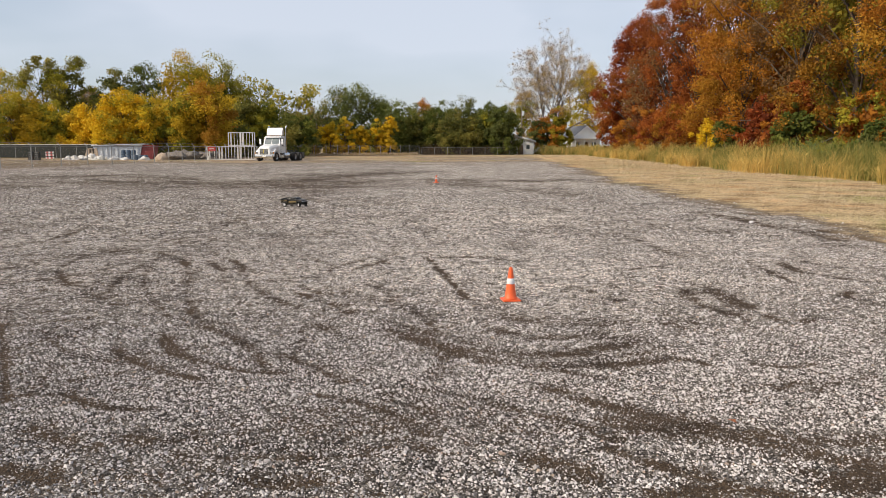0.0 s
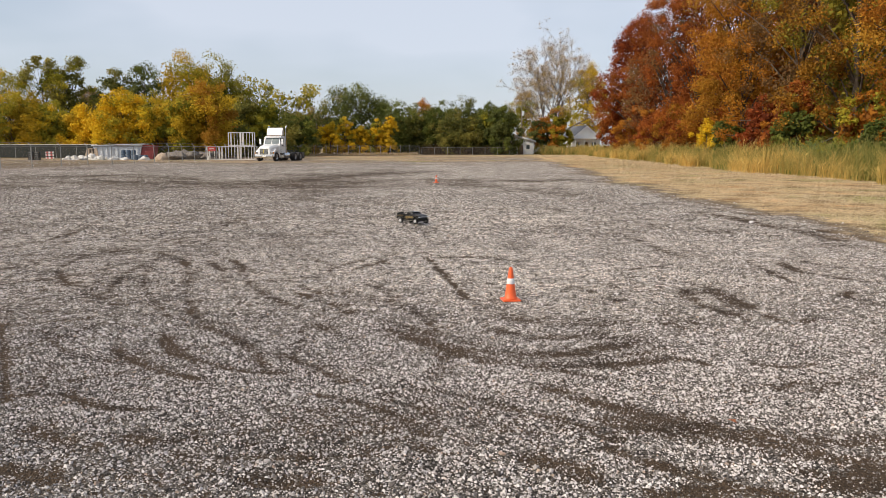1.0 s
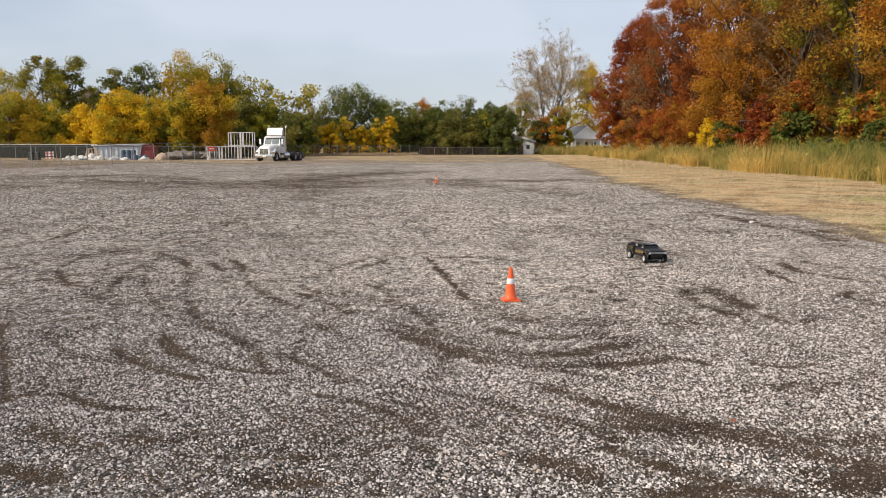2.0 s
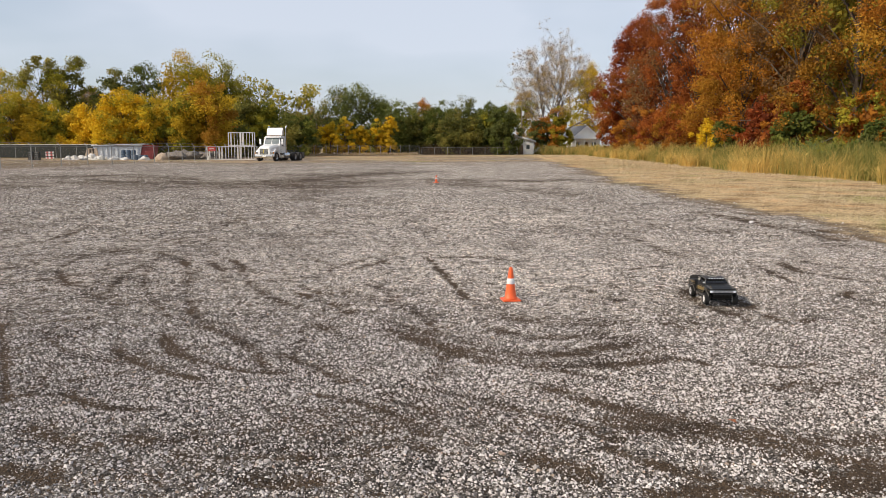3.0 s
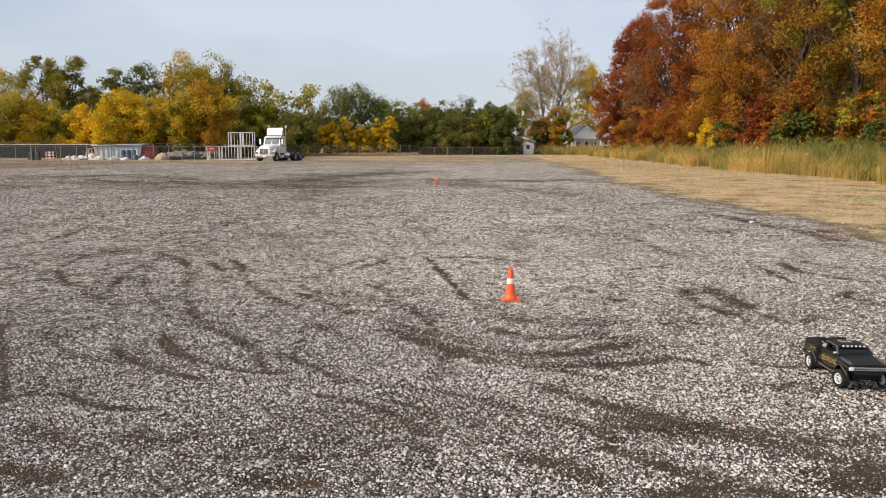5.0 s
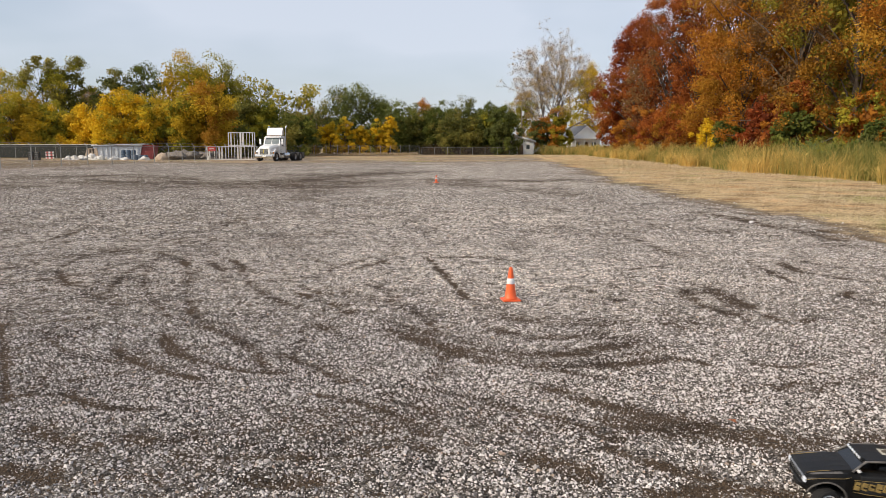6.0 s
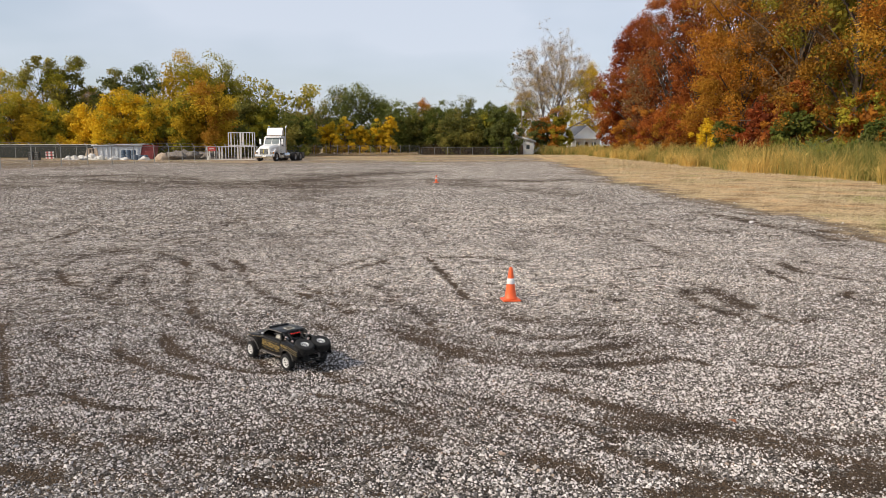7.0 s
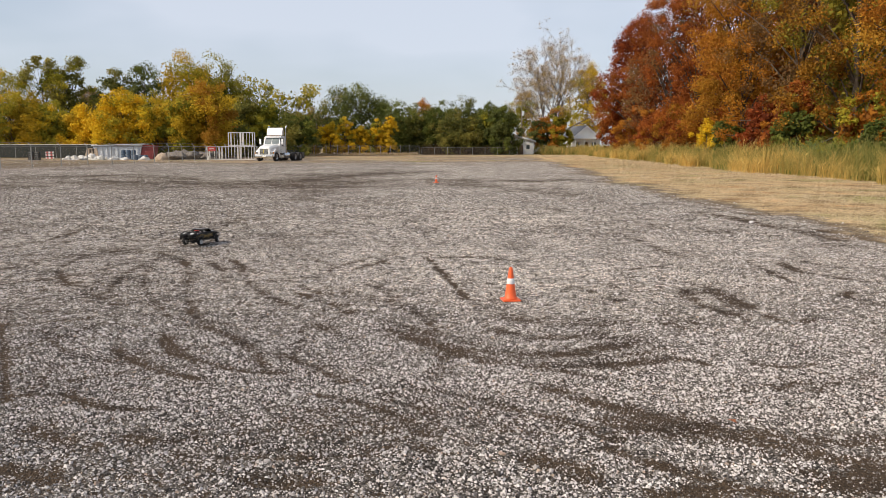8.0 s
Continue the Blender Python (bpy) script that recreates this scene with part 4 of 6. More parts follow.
def fence(path, spacing, height, label, arms=0.0, panel=None, post_r=0.04, gap=0.04):
    """A fence along a path: posts, a top rail and one panel for each bay."""
    root = thing("fence", pose(path[0][0], path[0][1], 0), label, "fence")
    o = Vector((path[0][0], path[0][1], 0))
    pts = []
    for a, b in zip(path, path[1:]):
        a, b = Vector((*a, 0)), Vector((*b, 0))
        k = max(1, round((b - a).length / spacing))
        pts += [a + (b - a) * i / k for i in range(k)]
    pts.append(Vector((*path[-1], 0)))
    for i, p in enumerate(pts):
        q = p - o
        bm = bmesh.new()
        add_tube(bm, q - Vector((0, 0, 0.1)), q + Vector((0, 0, height)), post_r)
        if arms:
            d = (pts[min(i + 1, len(pts) - 1)] - pts[max(i - 1, 0)]).normalized()
            out = Vector((d.y, -d.x, 0)) * -arms
            add_tube(bm, q + Vector((0, 0, height)), q + out + Vector((0, 0, height + arms)), post_r * 0.8)
        else:
            bmesh.ops.create_icosphere(bm, subdivisions=1, radius=post_r * 1.3, matrix=Matrix.Translation(q + Vector((0, 0, height))))
        part("post", bm, GALV, root)
    for a, b in zip(pts, pts[1:]):
        a, b = a - o, b - o
        part("rail", add_tube(bmesh.new(), a + Vector((0, 0, height - 0.04)), b + Vector((0, 0, height - 0.04)), 0.022), GALV, root)
        d = (b - a)
        n = Vector((d.y, -d.x, 0)).normalized() * 0.012
        bm = bmesh.new()
        add_loft(bm, [[a + n + Vector((0, 0, gap)), b + n + Vector((0, 0, gap)), b + n + Vector((0, 0, height - 0.06)), a + n + Vector((0, 0, height - 0.06))],
                      [a - n + Vector((0, 0, gap)), b - n + Vector((0, 0, gap)), b - n + Vector((0, 0, height - 0.06)), a - n + Vector((0, 0, height - 0.06))]])
        part("panel", bm, panel or WIRE, root)
        if arms:
            part("barbed_wire", add_tube(bmesh.new(), a + Vector((0, 0, height + arms)), b + Vector((0, 0, height + arms)), 0.008, n=4), GALV, root)
    return root


fence([(-38.5, 40), (-33.2, 62), (-29.3, 78), (-27.6, 98)], 3.3, 1.75, "galvanised chain-link fence with barbed-wire arms round the yard", 0.25)
fence([(-27.6, 98), (-24.0, 130)], 3.2, 1.7, "galvanised chain-link fence behind the lorry", 0.22)
fence([(-24.0, 131), (-4.7, 152)], 2.6, 1.8, "galvanised chain-link fence along the lot's far side", 0.15)
fence([(-68, 112), (-48.5, 108)], 3.2, 2.0, "fence hung with dark screening behind the yard", 0, SCREEN, gap=0.1)
fence([(-4.2, 153), (13.6, 157)], 2.5, 1.55, "low dark chain-link fence below the far hedge", 0, None)

# brush and dead stalks in front of the far hedge
brush_rng = np.random.default_rng(21)
bx = brush_rng.uniform(-4.5, 13.8, 6500)
BRUSH = leaf_material("dead_brush", [(0.0, (0.03, 0.022, 0.015)), (0.5, (0.065, 0.047, 0.03)), (1, (0.13, 0.09, 0.055))])
blades("brush", bx, 158.5 + brush_rng.random(6500) * 4.5, 0.6 + 1.9 * brush_rng.random(6500) ** 1.2, 0.05 + 0.10 * brush_rng.random(6500), 0.2 + brush_rng.random(6500) * 1.2, BRUSH, brush_rng, "tangle of dead brown brush below the hedge", "brush", tone=brush_rng.random(6500), seg=1)
bx = brush_rng.uniform(-24, -5, 2600)
blades("dry_weeds", bx, 152 + (bx + 4.7) * 1.09 - 0.6 + brush_rng.random(2600) * 1.4, 0.25 + 0.5 * brush_rng.random(2600), np.full(2600, 0.08), brush_rng.random(2600) * 0.5, DRY, brush_rng, "dry tan weeds along the fence", "weeds", tone=brush_rng.random(2600))


# ---- the lorry ----
TRUCK_WHITE = plain("lorry_white", (0.80, 0.80, 0.79), 0.3, vary=0.05, scale=1.5)
CHROME = plain("chrome", (0.62, 0.63, 0.64), 0.18, 1.0, vary=0.08, scale=4)
FRAME_BLACK = plain("chassis_black", (0.022, 0.021, 0.02), 0.6, vary=0.3, scale=3)
GLASS_DARK = plain("window_glass", (0.03, 0.04, 0.045), 0.08, vary=0.2, scale=1.0, spec=0.8)
TYRE = plain("lorry_tyre", (0.025, 0.024, 0.023), 0.85, vary=0.3, scale=6)
ALLOY = plain("wheel_alloy", (0.55, 0.55, 0.55), 0.35, 0.8, vary=0.15, scale=6)
YELLOW_PAINT = plain("yellow_marker", (0.75, 0.6, 0.05), 0.5, vary=0.1)
AMBER = plain("amber_lens", (0.8, 0.3, 0.03), 0.3, vary=0.1)


def lorry_wheel(parent, x, y, z, r, w, side):
    hub = part("wheel", add_tube(bmesh.new(), (0, -w * 0.4, 0), (0, w * 0.4, 0), r * 0.3, n=14), FRAME_BLACK, parent)
    hub.matrix_basis = pose(x, y, z)
    h = w / 2
    bm = add_lathe(bmesh.new(), [(r * 0.56, -h * 0.9), (r * 0.8, -h), (r * 0.95, -h * 0.95), (r, -h * 0.7), (r, h * 0.7), (r * 0.95, h * 0.95), (r * 0.8, h), (r * 0.56, h * 0.9)], 32, AXLE, caps=False)
    part("tyre", bm, TYRE, hub, smooth=True)
    bm = add_lathe(bmesh.new(), [(r * 0.58, -h * 0.85), (r * 0.58, h * 0.8), (r * 0.54, h * 0.9), (r * 0.50, h * 0.55), (r * 0.30, h * 0.35), (r * 0.24, h * 0.75), (r * 0.1, h * 0.85)], 28, AXLE @ Matrix.Rotation(0 if side < 0 else math.pi, 4, "X"))
    part("rim", bm, ALLOY, hub, "bright alloy rim", smooth=True)
    return hub


def lorry(m):
    root = thing("lorry", m, "white day-cab road tractor with a roof fairing parked on the lot", "truck")
    # bonnet, tapering to the nose
    sec = []
    for x, w, z0, z1 in ((3.15, 0.72, 0.75, 1.50), (2.95, 0.80, 0.72, 1.66), (2.3, 0.90, 0.95, 1.80), (1.30, 0.98, 0.95, 1.95)):
        sec.append([Vector((x, -w, z0)), Vector((x, -w, z1 - 0.18)), Vector((x, -w * 0.8, z1)), Vector((x, w * 0.8, z1)), Vector((x, w, z1 - 0.18)), Vector((x, w, z0))])
    hood = part("hood", add_loft(bmesh.new(), sec), TRUCK_WHITE, root)
    for s in (1, -1):
        bm = bmesh.new()
        pts = [(2.25 + 0.80 * math.cos(radians(a)), 0.60 + 0.80 * math.sin(radians(a))) for a in range(0, 181, 15)]
        pin = [(2.25 + 0.60 * math.cos(radians(a)), 0.54 + 0.62 * math.sin(radians(a))) for a in range(180, -1, -15)]
        add_prism(bm, pts + pin, s * 0.78, s * 1.16)
        part("fender", bm, TRUCK_WHITE, root)
        part("headlight", boxed((3.06, s * 0.93, 0.98), (0.16, 0.32, 0.24), bevel=0.04), CHROME, root, "clear headlight")
        part("turn_light", boxed((3.0, s * 1.13, 0.98), (0.10, 0.08, 0.2), bevel=0.02), AMBER, root)
        part("mirror", boxed((1.35, s * 1.42, 2.25), (0.10, 0.22, 0.62), bevel=0.03), TRUCK_WHITE, root, "white door mirror")
        part("mirror_arm", add_tube(bmesh.new(), (1.30, s * 1.05, 2.40), (1.35, s * 1.36, 2.42), 0.025), FRAME_BLACK, root)
        bm = add_tube(bmesh.new(), (-0.16, s * 1.08, 0.95), (-0.16, s * 1.08, 3.75), 0.075, n=14)
        add_tube(bm, (-0.16, s * 1.08, 3.75), (-0.30, s * 1.14, 4.05), 0.075, n=14)
        part("exhaust_stack", bm, CHROME, root, "chrome exhaust stack with a turned-out tip")
        part("fuel_tank", add_tube(bmesh.new(), (-0.75, s * 0.98, 0.68), (0.55, s * 0.98, 0.68), 0.32, n=20), CHROME, root, "polished aluminium fuel tank")
        part("step", boxed((0.95, s * 1.05, 0.55), (0.6, 0.3, 0.25), bevel=0.02), TRUCK_WHITE, root)
        part("mud_flap", boxed((-4.55, s * 0.95, 0.62), (0.03, 0.62, 0.75)), FRAME_BLACK, root)
        part("frame_rail", boxed((-1.0, s * 0.43, 0.93), (7.4, 0.09, 0.27), bevel=0.01), FRAME_BLACK, root)
        # cab side: door with window
        door = part("door", boxed((0.70, s * 1.055, 1.62), (1.02, 0.03, 1.30), bevel=0.02), TRUCK_WHITE, root)
        part("window", boxed((0.74, s * 1.056, 2.42), (0.78, 0.03, 0.52), bevel=0.03), GLASS_DARK, door, "dark door window")
        part("handle", boxed((0.32, s * 1.08, 1.72), (0.16, 0.03, 0.04)), CHROME, door)
        part("emblem", boxed((0.66, s * 1.074, 1.80), (0.36, 0.012, 0.16)), SCREEN, door, "small dark lettering shown as a bar")
    grille = part("grille", boxed((3.16, 0, 1.12), (0.05, 1.05, 0.66), bevel=0.03), CHROME, root, "chrome grille")
    for k in range(7):
        part("slot", boxed((3.19, 0, 0.86 + 0.085 * k), (0.02, 0.94, 0.035)), FRAME_BLACK, grille)
    part("marker", boxed((3.20, -0.05, 1.14), (0.03, 0.06, 0.42)), YELLOW_PAINT, root, "yellow vertical strip on the grille")
    part("bumper", boxed((3.20, 0, 0.56), (0.20, 2.3, 0.30), bevel=0.06), CHROME, root, "dull chrome bumper")
    part("bumper_plate", boxed((3.31, 0.1, 0.60), (0.012, 0.42, 0.15)), TRUCK_WHITE, root, "pale plate on the bumper")
    # cab shell
    bm = bmesh.new()
    add_prism(bm, [(1.32, 0.95), (1.32, 1.95), (1.02, 2.72), (0.85, 2.86), (-0.02, 2.90), (-0.05, 0.95)], -1.04, 1.04)
    part("cab", bm, TRUCK_WHITE, root)
    bm = bmesh.new()
    add_loft(bm, [[Vector((1.335, -0.92, 1.98)), Vector((1.335, 0.92, 1.98)), Vector((1.06, 0.86, 2.68)), Vector((1.06, -0.86, 2.68))],
                  [Vector((1.31, -0.92, 1.98)), Vector((1.31, 0.92, 1.98)), Vector((1.035, 0.86, 2.68)), Vector((1.035, -0.86, 2.68))]])
    part("windshield", bm, plain("windscreen_glass", (0.16, 0.19, 0.19), 0.08, vary=0.2, scale=1.0, spec=0.8), root, "pale reflecting windscreen")
    part("windscreen_post", boxed((1.20, 0, 2.33), (0.05, 0.05, 0.72), Matrix.Rotation(radians(-21), 3, "Y")), TRUCK_WHITE, root)
    part("sun_visor", boxed((1.13, 0, 2.76), (0.34, 1.9, 0.05), Matrix.Rotation(radians(14), 3, "Y")), TRUCK_WHITE, root)
    for k in range(5):
        part("roof_lamp", boxed((0.86, -0.7 + 0.35 * k, 2.92), (0.08, 0.1, 0.05), bevel=0.015), AMBER, root)
    bm = bmesh.new()
    add_prism(bm, [(0.62, 2.98), (0.55, 3.30), (0.36, 3.78), (0.26, 3.86), (0.18, 3.86), (0.18, 2.98)], -0.98, 0.98)
    part("roof_fairing", bm, TRUCK_WHITE, root, "white upright roof fairing")
    part("fairing_stay", boxed((0.4, 0, 2.94), (0.5, 1.2, 0.1)), FRAME_BLACK, root)
    bm = bmesh.new()
    add_lathe(bm, [(0.50, 1.16), (0.52, 1.22), (0.20, 1.25)], 24, Matrix.Translation((-3.0, 0, 0)))
    part("fifth_wheel", bm, FRAME_BLACK, root, "black greasy coupling plate")
    part("deck_plate", boxed((-0.85, 0, 1.09), (1.2, 0.95, 0.04)), ALLOY, root)
    for s in (1, -1):
        lorry_wheel(root, 2.25, s * 1.02, 0.52, 0.52, 0.30, s)
        lorry_wheel(root, -2.35, s * 0.92, 0.52, 0.52, 0.56, s)
        lorry_wheel(root, -3.70, s * 0.92, 0.52, 0.52, 0.56, s)
    for x in (2.25, -2.35, -3.70):
        part("axle", add_tube(bmesh.new(), (x, -0.9, 0.52), (x, 0.9, 0.52), 0.09, n=10), FRAME_BLACK, root)
    return root


lorry(pose(-19.55, 90.7, 0, 0, 0, -106))

# ---- the storage yard ----
RACK = plain("white_rack", (0.62, 0.60, 0.56), 0.55, vary=0.15, scale=3)
RED_SIGN = plain("red_sign", (0.48, 0.06, 0.05), 0.5, vary=0.15, scale=4)
CONTAINER = plain("container_white", (0.62, 0.65, 0.68), 0.6, vary=0.12, scale=0.9)
RED_DOOR = plain("container_red", (0.24, 0.035, 0.03), 0.6, vary=0.2, scale=1.2)
BLUE = plain("blue_barrel", (0.085, 0.13, 0.19), 0.5, vary=0.2, scale=2)
BAG = plain("white_bag", (0.66, 0.63, 0.58), 0.8, vary=0.2, scale=2.5, bump=0.4)
TAN = plain("tan_board", (0.45, 0.34, 0.24), 0.8, vary=0.2, scale=3)
DIRT = plain("dirt_heap", (0.19, 0.16, 0.13), 0.95, vary=0.6, scale=3.5, bump=0.6)


def rack(x, y, z, w, h, bars, turn, label):
    root = thing("storage_rack", pose(x, y, z, 0, 0, turn), label, "rack", "white racks in the yard")
    for sx in (0, w):
        for sy in (0, 1.1):
            part("post", add_box(bmesh.new(), (sx, sy, h / 2), (0.10, 0.10, h)), RACK, root)
    for sz in (0.10, h - 0.05):
        for sy in (0, 1.1):
            part("rail", add_box(bmesh.new(), (w / 2, sy, sz), (w, 0.09, 0.09)), RACK, root)
        for sx in (0, w):
            part("end_rail", add_box(bmesh.new(), (sx, 0.55, sz), (0.08, 1.1, 0.08)), RACK, root)
    for k in range(bars):
        part("bar", add_box(bmesh.new(), (w * (k + 1) / (bars + 1), 0, h / 2), (0.055, 0.055, h)), RACK, root)
    return root


rack(-29.6, 96.5, 0, 1.5, 1.72, 0, 0, "white open steel rack frame")
rack(-28.0, 96.3, 0, 2.3, 1.72, 5, 0, "white barred steel cage rack")
rack(-25.6, 96.1, 0, 2.1, 1.72, 4, 0, "white barred steel cage rack")
rack(-26.8, 96.3, 1.74, 1.45, 1.72, 3, 0, "white steel cage rack stacked on another")
rack(-25.2, 96.1, 1.74, 1.45, 1.72, 3, 0, "white steel cage rack stacked on another")
sign = thing("sign_board", pose(-29.2, 96.4, 0), "red sign board fixed to the rack frame", "sign")
part("board", boxed((0.25, -0.12, 1.40), (0.95, 0.05, 0.52), bevel=0.01), RED_SIGN, sign)
part("stripe", boxed((0.25, -0.148, 1.40), (0.6, 0.006, 0.10)), RACK, sign, "pale bar where the writing is")
part("leg", boxed((-0.1, -0.1, 0.6), (0.06, 0.05, 1.2)), RACK, sign), part("leg", boxed((0.6, -0.1, 0.6), (0.06, 0.05, 1.2)), RACK, sign)
crate = thing("bucket", pose(-29.1, 95.6, 0), "white plastic bucket below the sign", "bucket")
part("body", add_lathe(bmesh.new(), [(0.22, 0.0), (0.27, 0.42), (0.29, 0.45), (0.27, 0.47)]), RACK, crate)

box = thing("waste_container", pose(-42.6, 101, -0.13, 0, 0, 6), "white steel waste container with a dark red end", "container")
bm = bmesh.new()
add_prism(bm, [(-2.9, 0.15), (2.6, 0.15), (3.0, 2.0), (-3.2, 1.88)], 0, 2.2)
part("body", bm, CONTAINER, box)
bm = boxed((0, 1.0, 2.04), (6.7, 2.5, 0.10), Matrix.Rotation(radians(-1.6), 3, "Y"), 0.02)
part("rim", bm, CONTAINER, box)
for k in range(9):
    part("rib", boxed((-2.7 + 0.64 * k, -0.05, 1.0), (0.09, 0.10, 1.7)), CONTAINER, box)
bm = bmesh.new()
add_prism(bm, [(2.65, 0.15), (4.3, 0.2), (4.6, 1.98), (3.05, 2.0)], 0.1, 2.1)
part("end_door", bm, RED_DOOR, box, "dark red end")
for k, (x, y, z) in enumerate(((-41.0, 98.6, 0), (-40.35, 98.6, 0), (-39.7, 98.6, 0), (-41.0, 98.6, 0.62), (-40.35, 98.6, 0.62), (-39.7, 98.6, 0.62), (-38.9, 97.2, 0), (-38.2, 97.2, 0), (-37.6, 97.2, 0))):
    b = thing("barrel", pose(x, y, z), "faded blue plastic barrel in the yard", "barrel", "blue barrels")
    part("body", add_lathe(bmesh.new(), [(0.24, 0.0), (0.29, 0.06), (0.30, 0.2), (0.285, 0.22), (0.30, 0.24), (0.30, 0.40), (0.285, 0.42), (0.30, 0.44), (0.29, 0.57), (0.25, 0.61)], 18), BLUE, b, smooth=True)
    part("lid", add_lathe(bmesh.new(), [(0.255, 0.605), (0.255, 0.625), (0.2, 0.63)], 18), BLUE, b)


def lump(x, y, w, d, h, mat, name, label, category, seed, group="", sub=3, rough=0.22):
    """An uneven heap or bag: a squashed ball pushed about by noise, flat below."""
    bm = bmesh.new()
    bmesh.ops.create_icosphere(bm, subdivisions=sub, radius=1.0)
    for v in bm.verts:
        k = 1 + rough * noise.noise(v.co * 1.7 + Vector((seed, 0, 0))) + 0.5 * rough * noise.noise(v.co * 5 + Vector((0, seed, 0))) + 0.3 * rough * noise.noise(v.co * 13 + Vector((seed, seed, 0)))
        v.co *= k
        v.co = Vector((v.co.x * w / 2, v.co.y * d / 2, max(-0.05, v.co.z) * h))
    root = thing(name, pose(x, y, 0, 0, 0, seed * 37 % 360), label, category, group)
    part("body", bm, mat, root, smooth=True)
    return root


for k, (x, w, h) in enumerate(((-46.8, 1.1, 0.7), (-45.9, 1.2, 1.0), (-44.9, 1.2, 0.85), (-43.9, 1.3, 1.1), (-42.9, 1.2, 0.9), (-42.0, 1.2, 0.6), (-41.0, 1.4, 0.65), (-39.9, 1.2, 0.55), (-37.2, 1.1, 0.75))):
    lump(x, 96.0 + 0.3 * (k % 2), w * 1.2, 1.1, h * 0.56, BAG, "sack", "sagging white bulk sack", "sack", k + 1, "white sacks in the yard", 3, 0.75)
boards = thing("board_pile", pose(-44.8, 96.8, 0), "leaning tan boards among the sacks", "boards")
for k in range(3):
    part("board", boxed((0.5 * k, 0.2, 0.75), (0.6, 0.06, 1.4), Matrix.Rotation(radians(18 - 14 * k), 3, "Y")), TAN, boards)
lump(-34.0, 101, 6.0, 4, 0.95, DIRT, "dirt_heap", "low heap of brown soil in the yard", "soil heap", 3, sub=4, rough=0.6)
lump(-31.6, 104, 5.0, 4, 0.9, DIRT, "dirt_heap", "low heap of brown soil in the yard", "soil heap", 5, sub=4, rough=0.6)
lump(-36.2, 99, 2.2, 1.6, 0.8, TAN, "rubble_heap", "heap of pale rubble beside the container", "rubble", 8, rough=0.5)

bar = thing("barricade", pose(-48.6, 95, 0), "red and white striped road barricade", "barricade")
for k in range(3):
    rail = part("rail", boxed((0, 0, 0.30 + 0.33 * k), (1.0, 0.05, 0.22), bevel=0.01), WHITE_BAND, bar)
    for j in range(2):
        part("stripe", boxed((-0.27 + 0.5 * j, -0.028, 0.30 + 0.33 * k), (0.24, 0.006, 0.215)), RED_SIGN, rail)
for s in (-0.42, 0.42):
    part("leg", boxed((s, 0.03, 0.52), (0.06, 0.06, 1.04)), FRAME_BLACK, bar)
for k in range(2):
    c = thing("crate_stack", pose(-50.3 - 0.75 * k, 95.3, 0), "stack of dark plastic crates", "crate", "dark crates")
    for j in range(4):
        part("crate", boxed((0, 0, 0.13 + 0.27 * j), (0.58, 0.5, 0.24), bevel=0.02), FRAME_BLACK, c)
        part("gap", boxed((0, -0.252, 0.15 + 0.27 * j), (0.34, 0.01, 0.07)), GALV, c)

# ---- houses and the road beyond ----
SIDING = plain("white_siding", (0.78, 0.77, 0.74), 0.6, vary=0.06, scale=0.8)
SHINGLE = plain("grey_shingle", (0.17, 0.175, 0.185), 0.85, vary=0.2, scale=2.0)
BROWN_DOOR = plain("brown_boards", (0.12, 0.075, 0.05), 0.7, vary=0.3, scale=2)


def house(m, w, d, eave, ridge, label, porch=False, name="house"):
    """A gabled house; the gable faces -y."""
    root = thing(name, m, label, "house")
    bm = bmesh.new()
    add_prism(bm, [(-w / 2, 0), (w / 2, 0), (w / 2, eave), (0, ridge), (-w / 2, eave)], 0, d)
    wall = part("wall", bm, SIDING, root)
    for k in range(int(eave / 0.3)):
        part("siding_board", boxed((0, -0.012, 0.15 + 0.3 * k), (w, 0.02, 0.27)), SIDING, wall)
    for s in (1, -1):
        run = w / 2 + 0.45
        rise = (ridge - eave) * run / (w / 2)
        bm = bmesh.new()
        add_prism(bm, [(0, ridge + 0.02), (0, ridge + 0.16), (s * run, ridge + 0.16 - rise), (s * run, ridge + 0.02 - rise)], -0.5, d + 0.4)
        part("roof", bm, SHINGLE, root)
        bm = bmesh.new()
        add_prism(bm, [(0, ridge - 0.14), (0, ridge + 0.13), (s * run, ridge + 0.13 - rise), (s * run, ridge - 0.14 - rise)], -0.54, -0.505)
        part("verge_board", bm, SIDING, root)
    if porch:
        part("porch_roof", boxed((0, -1.1, eave - 0.05), (w + 0.5, 2.4, 0.22), bevel=0.03), SIDING, root)
        for k in range(4):
            part("porch_post", boxed((-w / 2 + 0.2 + (w - 0.4) * k / 3, -2.1, (eave - 0.1) / 2), (0.16, 0.16, eave - 0.1)), SIDING, root)
        part("porch_floor", boxed((0, -1.1, 0.25), (w + 0.3, 2.3, 0.5)), TAN, root)
        for x in (-w * 0.3, w * 0.28):
            win = part("window", boxed((x, -0.03, 1.9), (1.1, 0.06, 1.3)), SIDING, root)
            part("pane", boxed((x, -0.065, 1.9), (0.9, 0.02, 1.1)), GLASS_DARK, win)
        part("door", boxed((0, -0.04, 1.5), (0.95, 0.06, 2.05)), BROWN_DOOR, root)
    return root


